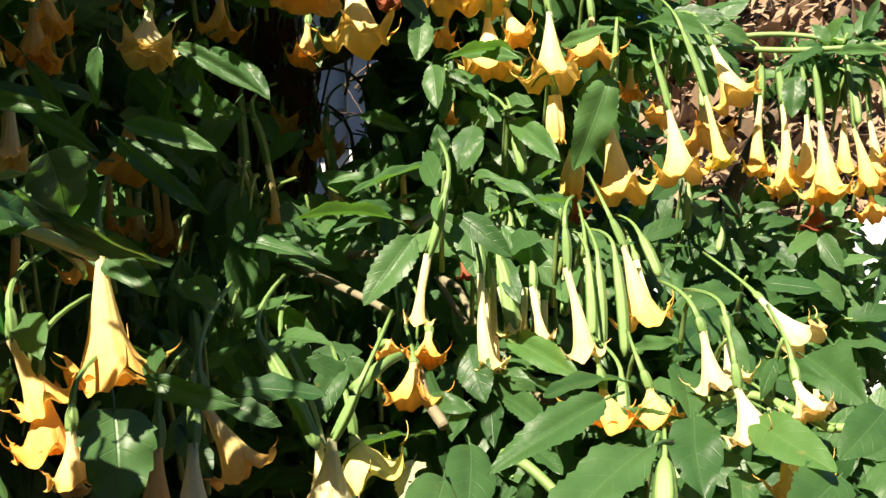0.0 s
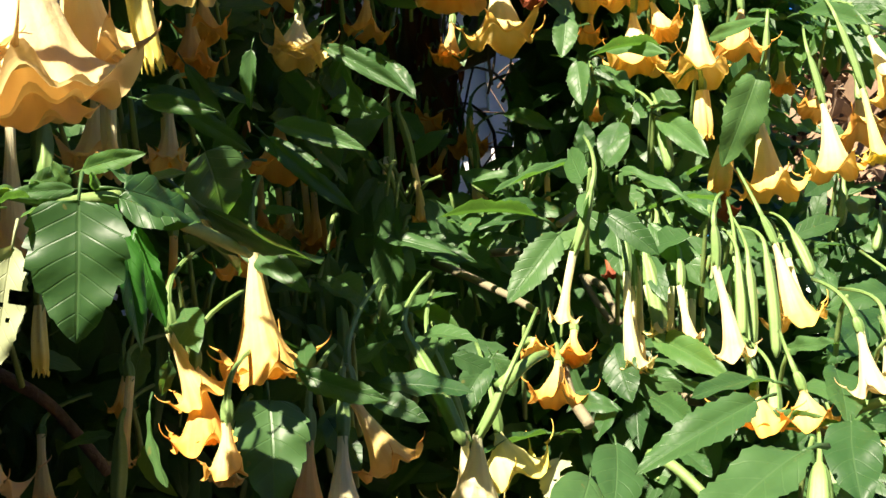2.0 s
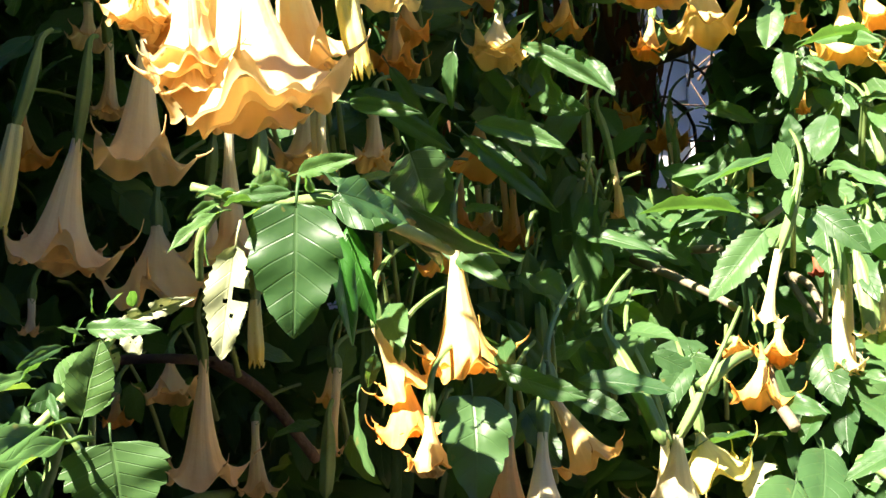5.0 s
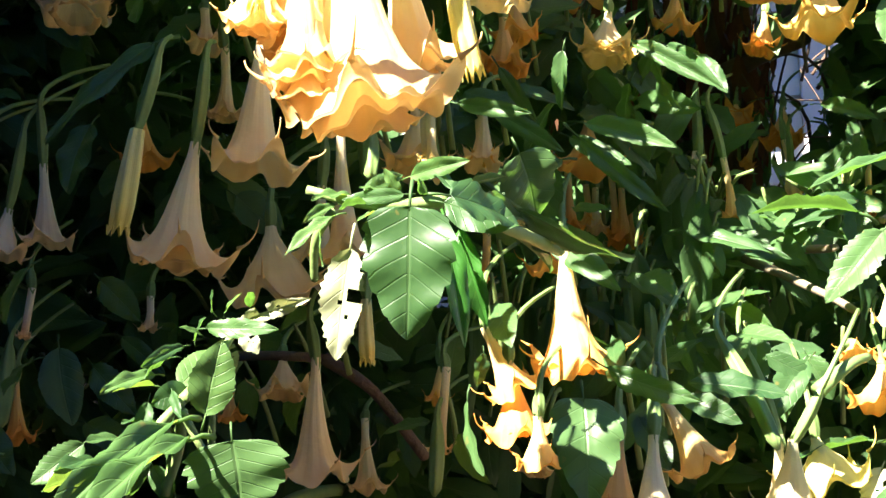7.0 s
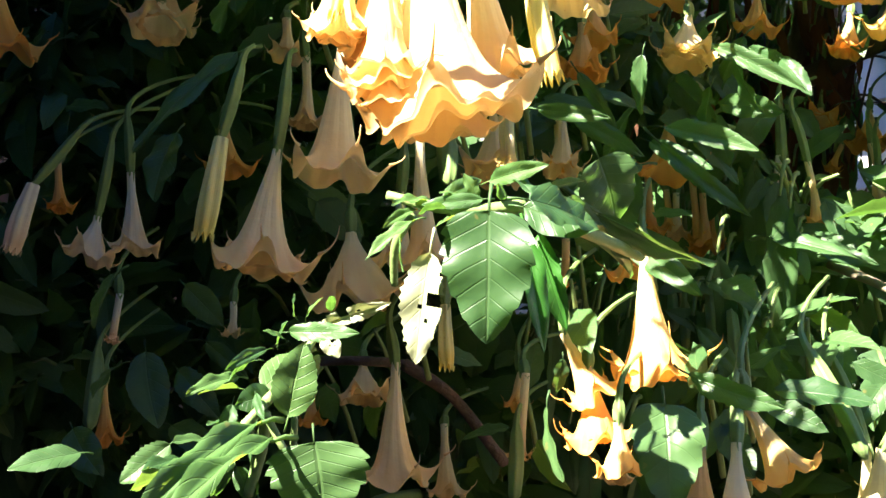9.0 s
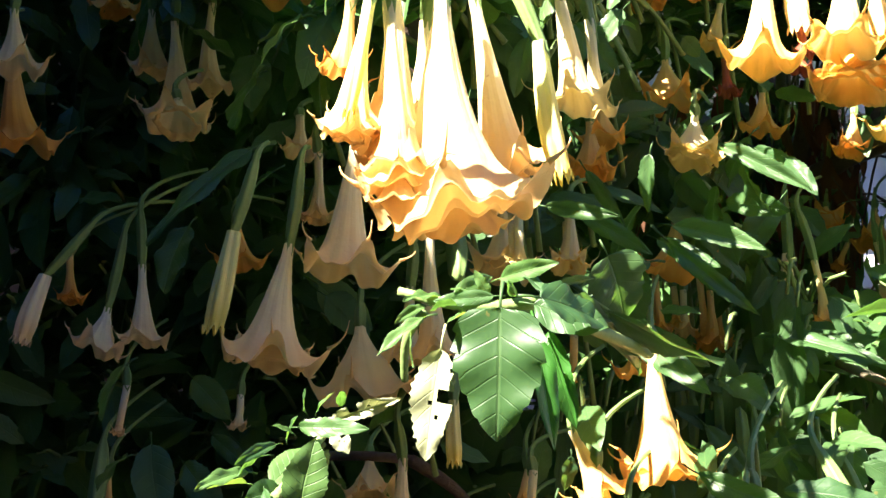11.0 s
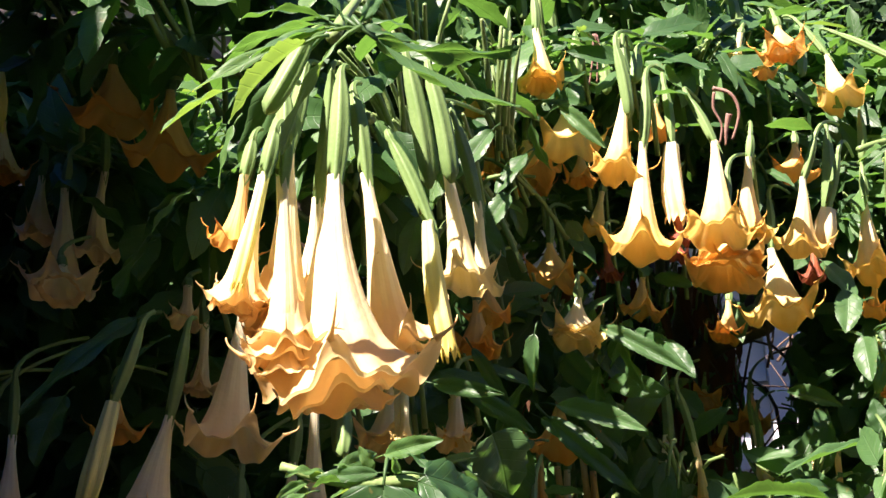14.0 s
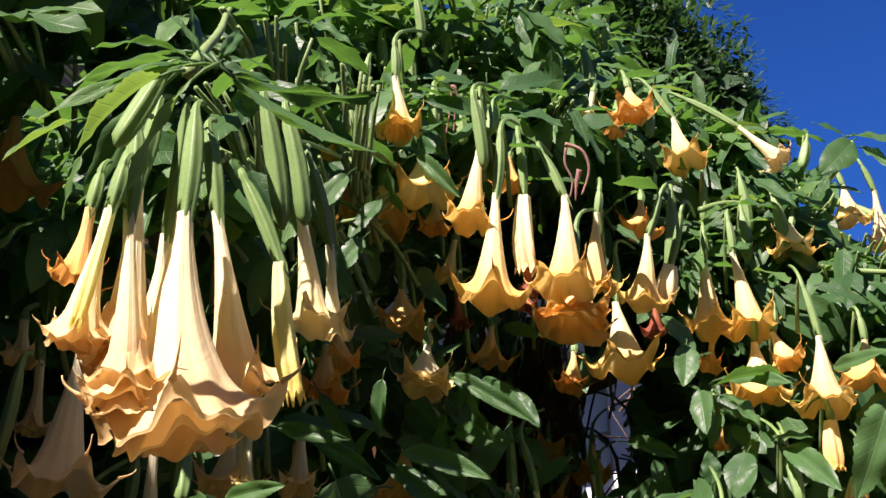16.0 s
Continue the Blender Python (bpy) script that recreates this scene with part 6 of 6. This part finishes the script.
clump((0.396, 2.087, 1.166), 0.46, 0.20, 0.12, 87, 0.12)
clump((0.416, 2.362, 1.410), 0.51, 0.20, 0.12, 80, 0.12)
clump((0.816, 2.469, 1.472), 0.20, 0.30, 0.11, 44, 0.10)
clump((0.569, 2.433, 1.592), 0.35, 0.30, 0.06, 49, 0.10)
clump((0.001, 2.100, 1.452), 0.15, 0.25, 0.21, 49, 0.12)
clump((0.099, 2.316, 1.887), 0.11, 0.25, 0.23, 58, 0.11)
clump((0.251, 2.340, 1.974), 0.13, 0.20, 0.16, 38, 0.11)
clump((0.074, 2.091, 1.680), 0.15, 0.20, 0.06, 29, 0.11)
clump((0.475, 2.196, 1.991), 0.13, 0.12, 0.04, 17, 0.09)
clump((0.815, 2.321, 1.949), 0.14, 0.10, 0.03, 17, 0.09)
clump((-0.506, 2.954, 1.642), 0.30, 0.25, 0.15, 72, 0.12)
clump((-0.672, 2.863, 2.093), 0.23, 0.25, 0.23, 72, 0.11)
clump((-0.30, 2.10, 1.25), 0.25, 0.20, 0.10, 40, 0.12)
clump((-0.636, 3.003, 1.856), 0.27, 0.25, 0.25, 72, 0.12)
clump((-0.660, 2.193, 1.551), 0.16, 0.25, 0.28, 64, 0.12)
clump((-0.803, 1.658, 1.423), 0.15, 0.25, 0.22, 58, 0.12)
clump((-0.738, 1.564, 1.734), 0.15, 0.20, 0.11, 35, 0.12)
clump((-1.091, 1.612, 1.582), 0.20, 0.25, 0.30, 87, 0.12)
clump((-1.374, 1.519, 1.602), 0.21, 0.30, 0.39, 102, 0.12)
clump((-1.330, 1.564, 1.950), 0.25, 0.30, 0.21, 87, 0.12)
clump((-1.445, 1.468, 2.257), 0.27, 0.30, 0.29, 102, 0.12)
clump((-0.977, 1.344, 2.170), 0.11, 0.25, 0.15, 44, 0.12)
clump((-0.699, 2.030, 2.280), 0.19, 0.25, 0.19, 49, 0.11)
clump((-1.205, 1.502, 2.305), 0.17, 0.30, 0.21, 87, 0.12)
clump((-0.615, 1.113, 2.266), 0.14, 0.30, 0.05, 38, 0.12)
clump((-0.607, 1.692, 2.548), 0.18, 0.30, 0.11, 64, 0.11)
clump((-0.567, 1.811, 2.349), 0.16, 0.20, 0.10, 44, 0.11)
clump((-0.491, 2.111, 2.703), 0.19, 0.30, 0.13, 72, 0.11)
clump((-0.286, 2.248, 2.729), 0.20, 0.30, 0.08, 64, 0.10)
clump((-0.264, 1.953, 2.425), 0.20, 0.25, 0.08, 52, 0.10)
clump((-0.063, 2.260, 2.508), 0.19, 0.25, 0.08, 52, 0.10)
clump((0.086, 2.301, 2.406), 0.16, 0.25, 0.06, 44, 0.10)
clump((-0.065, 2.146, 2.249), 0.17, 0.20, 0.09, 44, 0.10)
clump((0.084, 2.173, 2.164), 0.13, 0.25, 0.12, 44, 0.10)
clump((0.042, 2.339, 1.897), 0.17, 0.25, 0.18, 44, 0.12)
clump((-0.597, 1.429, 2.153), 0.09, 0.20, 0.17, 44, 0.11)
clump((-1.008, 2.743, 2.072), 0.24, 0.25, 0.21, 64, 0.11)
clump((-0.772, 3.026, 2.080), 0.23, 0.20, 0.13, 44, 0.11)
clump((-0.144, 2.584, 2.970), 0.12, 0.25, 0.05, 20, 0.09)
clump((-0.789, 2.032, 2.884), 0.33, 0.50, 0.05, 72, 0.11)
clump((0.304, 2.182, 2.062), 0.13, 0.20, 0.16, 44, 0.11)
clump((-0.615, 2.771, 2.049), 0.19, 0.20, 0.26, 72, 0.13)
clump((-0.877, 2.523, 1.838), 0.35, 0.25, 0.45, 130, 0.14)
clump((-1.479, 2.226, 1.876), 0.55, 0.30, 0.55, 232, 0.14)
clump((-0.549, 2.835, 1.571), 0.37, 0.20, 0.21, 87, 0.13)
clump((-0.330, 2.558, 1.301), 0.33, 0.20, 0.26, 87, 0.13)
clump((0.344, 2.858, 1.855), 0.26, 0.20, 0.32, 72, 0.13)
clump((-0.676, 2.716, 1.580), 0.42, 0.25, 0.42, 130, 0.14)
clump((-1.457, 2.093, 2.338), 0.48, 0.30, 0.41, 174, 0.14)
clump((-0.850, 2.296, 2.311), 0.20, 0.20, 0.33, 72, 0.13)
clump((-0.461, 2.520, 2.573), 0.35, 0.20, 0.16, 87, 0.13)
clump((0.014, 2.554, 2.291), 0.27, 0.25, 0.20, 87, 0.12)
clump((0.049, 2.735, 1.950), 0.28, 0.25, 0.21, 72, 0.12)
clump((0.456, 2.652, 1.279), 0.61, 0.25, 0.27, 160, 0.13)
clump((-1.606, 1.326, 1.807), 0.25, 0.40, 0.53, 130, 0.13)
clump((-1.377, 1.807, 1.161), 0.58, 0.30, 0.17, 145, 0.13)
clump((-0.821, 2.207, 1.090), 0.49, 0.30, 0.17, 130, 0.13)
clump((0.083, 2.354, 1.037), 0.61, 0.30, 0.15, 116, 0.13)
clump((-0.682, 2.171, 1.161), 0.35, 0.30, 0.14, 87, 0.13)
clump((-0.831, 3.011, 2.084), 0.36, 0.25, 0.23, 160, 0.12)
clump((-1.922, 1.751, 1.402), 0.26, 0.30, 0.33, 87, 0.13)
clump((0.100, 2.273, 2.479), 0.16, 0.20, 0.06, 38, 0.11)
clump((0.236, 2.225, 2.298), 0.12, 0.20, 0.06, 35, 0.11)
clump((0.331, 2.250, 2.184), 0.11, 0.20, 0.06, 29, 0.11)
clump((-0.021, 2.323, 2.618), 0.16, 0.20, 0.05, 35, 0.11)
clump((-0.466, 1.111, 2.176), 0.08, 0.15, 0.06, 29, 0.11)
clump((-0.649, 0.915, 2.129), 0.08, 0.15, 0.03, 10, 0.11)
clump((-0.411, 2.411, 2.315), 0.26, 0.25, 0.11, 72, 0.12)
clump((-0.361, 1.796, 2.585), 0.22, 0.20, 0.06, 52, 0.10)
clump((-0.306, 1.701, 2.354), 0.22, 0.12, 0.05, 44, 0.09)
clump((-0.455, 1.518, 2.309), 0.11, 0.15, 0.05, 32, 0.09)
clump((-0.135, 2.691, 1.670), 0.10, 0.20, 0.07, 23, 0.12)
clump((-0.458, 2.812, 2.042), 0.06, 0.20, 0.16, 12, 0.12)
clump((-0.142, 2.679, 1.643), 0.05, 0.20, 0.04, 10, 0.12)
clump((-0.432, 1.387, 2.118), 0.06, 0.10, 0.06, 10, 0.10)
clump((-0.609, 0.966, 1.966), 0.04, 0.05, 0.04, 9, 0.09)
clump((-0.469, 1.557, 1.911), 0.09, 0.10, 0.07, 14, 0.11)
clump((-0.362, 1.554, 1.813), 0.09, 0.08, 0.07, 7, 0.09)

clump((-0.279, 1.717, 1.712), 0.09, 0.10, 0.06, 11, 0.085)
clump((-0.201, 1.786, 1.623), 0.09, 0.10, 0.06, 11, 0.085)
clump((-0.305, 1.672, 1.599), 0.09, 0.10, 0.06, 11, 0.085)
clump((-0.115, 1.838, 1.683), 0.09, 0.10, 0.06, 11, 0.085)
clump((-0.35, 1.565, 1.493), 0.09, 0.10, 0.06, 11, 0.085)
clump((-0.449, 1.012, 2.038), 0.08, 0.10, 0.06, 16, 0.085)
clump((-0.413, 1.151, 2.022), 0.08, 0.10, 0.06, 14, 0.085)
clump((-0.465, 1.085, 1.996), 0.08, 0.10, 0.06, 10, 0.085)
clump((-0.49, 0.964, 1.977), 0.08, 0.10, 0.06, 8, 0.085)
clump((-0.39, 1.168, 2.122), 0.08, 0.10, 0.06, 12, 0.085)
clump((-0.854, 0.933, 2.183), 0.08, 0.10, 0.06, 12, 0.085)
clump((-0.815, 1.004, 2.235), 0.08, 0.10, 0.06, 10, 0.085)
clump((-0.458, 1.503, 2.217), 0.08, 0.10, 0.06, 10, 0.085)
clump((-0.507, 1.495, 2.065), 0.08, 0.10, 0.06, 8, 0.085)
clump((-0.41, 1.624, 1.909), 0.08, 0.10, 0.06, 8, 0.085)
# a bough added overhead, out of view, to cast shade into the hollow
limb("branch", [(-1.0, 1.8, 2.5), (-0.95, 1.30, 2.50), (-0.70, 0.85, 2.32)], 0.014, 0.006, STEM, shrub)
clump((-0.73, 0.85, 2.29), 0.17, 0.09, 0.05, 46, 0.11)


def hanging(centre, rx, ry, rz, n, length, heap=None):
    """Long narrow leaves that hang straight down inside the shrub."""
    for _ in range(n):
        p = Vector(centre) + Vector([sprig_rnd.uniform(-1, 1) * k for k in (rx, ry, rz)])
        ln = length * sprig_rnd.uniform(0.6, 1.2)
        d = Vector((sprig_rnd.uniform(-0.22, 0.22), sprig_rnd.uniform(-0.25, 0.15), -1)).normalized()
        face = Vector((sprig_rnd.uniform(-1, 1), -0.7, sprig_rnd.uniform(-0.1, 0.4)))
        m = leaf_matrix(p, d * ln, face, ln * sprig_rnd.uniform(0.16, 0.28))
        if not hides_flower(m):
            (heap or heap_green).add(PLAIN[sprig_rnd.randrange(len(PLAIN))], m)
            twigs.append((p + Vector((0.01, 0.03, 0.05)), p))


hanging((-0.42, 1.72, 1.60), 0.16, 0.22, 0.14, 46, 0.15)
hanging((-0.24, 1.95, 1.48), 0.20, 0.22, 0.13, 34, 0.15)
hanging((-0.50, 1.55, 1.42), 0.12, 0.20, 0.10, 22, 0.15)
hanging((-0.309, 2.806, 2.026), 0.035, 0.10, 0.05, 9, 0.12)
hanging((-0.31, 2.826, 1.903), 0.035, 0.10, 0.05, 9, 0.12)
hanging((-0.132, 2.819, 2.026), 0.035, 0.10, 0.05, 9, 0.12)
hanging((-0.142, 2.84, 1.892), 0.035, 0.10, 0.05, 9, 0.12)
heap_dry = Heap()
hanging((-0.463, 2.458, 2.115), 0.22, 0.18, 0.12, 38, 0.11, heap_dry)
hanging((-0.401, 2.605, 1.951), 0.12, 0.18, 0.16, 40, 0.11, heap_dry)
hanging((-0.593, 2.239, 2.033), 0.14, 0.16, 0.10, 36, 0.10, heap_dry)
heap_dry.done("dry_leaves", DRY, shrub, "withered brown leaves hanging in the shrub's hollow")
heap_green.done("foliage", LEAF, shrub, "dense dark green drooping leaves")
heap_young.done("young_foliage", YOUNG, shrub, "light green young leaves")
tw_v, tw_f = [], []
for a, b in twigs:
    v, f = tube_arrays(bezier(a, (a + b) / 2 + Vector((0, 0, 0.03)), b, 3), [0.004, 0.0035, 0.003, 0.0025], 5)
    tw_f += [tuple(i + len(tw_v) for i in q) for q in f]
    tw_v += v
tagged(mesh_object("twig_growth", tw_v, tw_f, STEM, shrub), kind="stuff")

# a tangle of thin dark twigs in the hollow under the canopy
tw_v, tw_f = [], []
tr = random.Random(11)
for _ in range(150):
    a = Vector((tr.uniform(-1.1, -0.10), tr.uniform(2.5, 3.6), tr.uniform(1.2, 2.2)))
    b = a + Vector((tr.uniform(-0.4, 0.4), tr.uniform(-0.3, 0.2), tr.uniform(-0.1, 0.5)))
    girth = tr.uniform(0.45, 1.1)
    bow = Vector((tr.uniform(-0.2, 0.2), tr.uniform(-0.1, 0.1), tr.uniform(-0.05, 0.2)))
    v, f = tube_arrays(bezier(a, (a + b) / 2 + bow, b, 6), [q * girth for q in (0.006, 0.0055, 0.005, 0.004, 0.0035, 0.003, 0.002)], 5)
    tw_f += [tuple(i + len(tw_v) for i in q) for q in f]
    tw_v += v
tagged(mesh_object("twig_tangle", tw_v, tw_f, BARK, shrub), kind="stuff")

# ---- distance ----
def tree(name, base, height, centre, rx, ry, rz, n, size, material, label, bark_r=0.12):
    """A trunk with limbs and a crown of small leaf tufts with an uneven outline."""
    root = thing(name, base, label, "tree")
    rnd = random.Random(int(rx * 1000) + 3)
    c = Vector(centre)
    b = Vector(base)
    limb("trunk", [b, b + Vector((0.1, 0.05, height * 0.35)), c + Vector((0, 0, -rz * 0.2))], bark_r, bark_r * 0.4, BARK, root)
    lobes = []
    for i in range(44):
        q = Vector((rnd.gauss(0, 1), rnd.gauss(0, 1), rnd.gauss(0, 1))).normalized() * rnd.uniform(0.40, 0.68)
        lobes.append((c + Vector((q.x * rx, q.y * ry, q.z * rz)), rnd.uniform(0.28, 0.40)))
        limb("limb", [c + Vector((0, 0, -rz * 0.3)), (c + lobes[-1][0]) / 2, lobes[-1][0]], bark_r * 0.3, 0.02, BARK, root, 6)
    heap = Heap()
    for _ in range(n):
        lc, lr = lobes[rnd.randrange(len(lobes))]
        q = Vector((rnd.gauss(0, 1), rnd.gauss(0, 1), rnd.gauss(0, 1))).normalized()
        p = lc + Vector((q.x * rx, q.y * ry, q.z * rz)) * lr * rnd.uniform(0.6, 1.05)
        for _ in range(4):
            d = (q + Vector((rnd.uniform(-1, 1), rnd.uniform(-1, 1), rnd.uniform(-1, 1)))).normalized()
            heap.add(SMALL[rnd.randrange(len(SMALL))], leaf_matrix(p + d * size * 0.3, d * size * rnd.uniform(0.6, 1.2), Vector((0, -0.3, 1)) + d * 0.3, size * 0.4))
    for lc, lr in lobes:
        for _ in range(190):
            q = Vector((rnd.gauss(0, 1), rnd.gauss(0, 1), rnd.gauss(0, 1))).normalized()
            p = lc + Vector((q.x * rx, q.y * ry, q.z * rz)) * lr * rnd.uniform(0.2, 0.75)
            heap.add(SMALL[0], leaf_matrix(p, Vector((rnd.uniform(-1, 1), rnd.uniform(-1, 1), rnd.uniform(-1, 1))).normalized() * size * 2.6, q, size * 1.3))
    tagged(heap.done("crown", material, root), kind="stuff")
    return root


SMALL = [leaf_grid(2, 1, 0, 120 + i) for i in range(5)]
tree("tree", (-1.2, 8.2, 0.0), 6.0, (-0.75, 7.9, 4.75), 1.80, 1.4, 2.05, 26000, 0.10, TREE_LEAF, "dark green broadleaf tree against the blue sky")
tree("tree", (-0.09, 7.35, 0.0), 4.0, (0.01, 7.25, 4.82), 0.62, 0.5, 0.60, 5000, 0.09, TREE_LEAF, "smaller dark green broadleaf tree against the blue sky", 0.07)
tree("conifer", (3.6, 7.4, 0.0), 6.0, (3.6, 7.2, 2.4), 2.1, 1.0, 2.9, 9000, 0.16, CONIFER, "brown dry conifer behind the shrub")

tree("dry_shrub", (1.6, 6.6, 0.0), 2.4, (1.7, 6.5, 1.7), 1.0, 0.7, 1.6, 4500, 0.12, CONIFER, "brown dry shrub behind the flowers", 0.05)


def strap_plant(base, blades, length):
    """A tuft of long arching strap leaves."""
    root = thing("strap_leaf_plant", base, "clump of dark green strap-shaped leaves by the white wall", "plant")
    rnd = random.Random(77)
    b = Vector(base)
    for _ in range(blades):
        a = rnd.uniform(0, 6.28)
        out = Vector((math.cos(a) - 0.35, math.sin(a) * 0.6, 0))
        ln = length * rnd.uniform(0.7, 1.15)
        top = b + out * ln * rnd.uniform(0.2, 0.6) + Vector((0, 0, ln))
        mid = b + out * ln * 0.1 + Vector((0, 0, ln * 0.7))
        pts = bezier(b + out * 0.03, mid, top, 7)
        side = Vector((-out.y, out.x, 0)).normalized() if out.length > 0.01 else Vector((1, 0, 0))
        verts, faces = [], []
        for i, p in enumerate(pts):
            w = 0.022 * (1 - (i / 7) ** 2) + 0.002
            verts += [p - side * w, p + Vector((0, 0, -w * 0.35)), p + side * w]
        for i in range(7):
            for k in (0, 1):
                faces.append((i * 3 + k, i * 3 + k + 1, i * 3 + k + 4, i * 3 + k + 3))
        mesh_object("blade", verts, faces, STRAP, root)


strap_plant((1.55, 3.5, 0.0), 26, 1.75)
strap_plant((2.0, 3.7, 0.0), 22, 1.7)
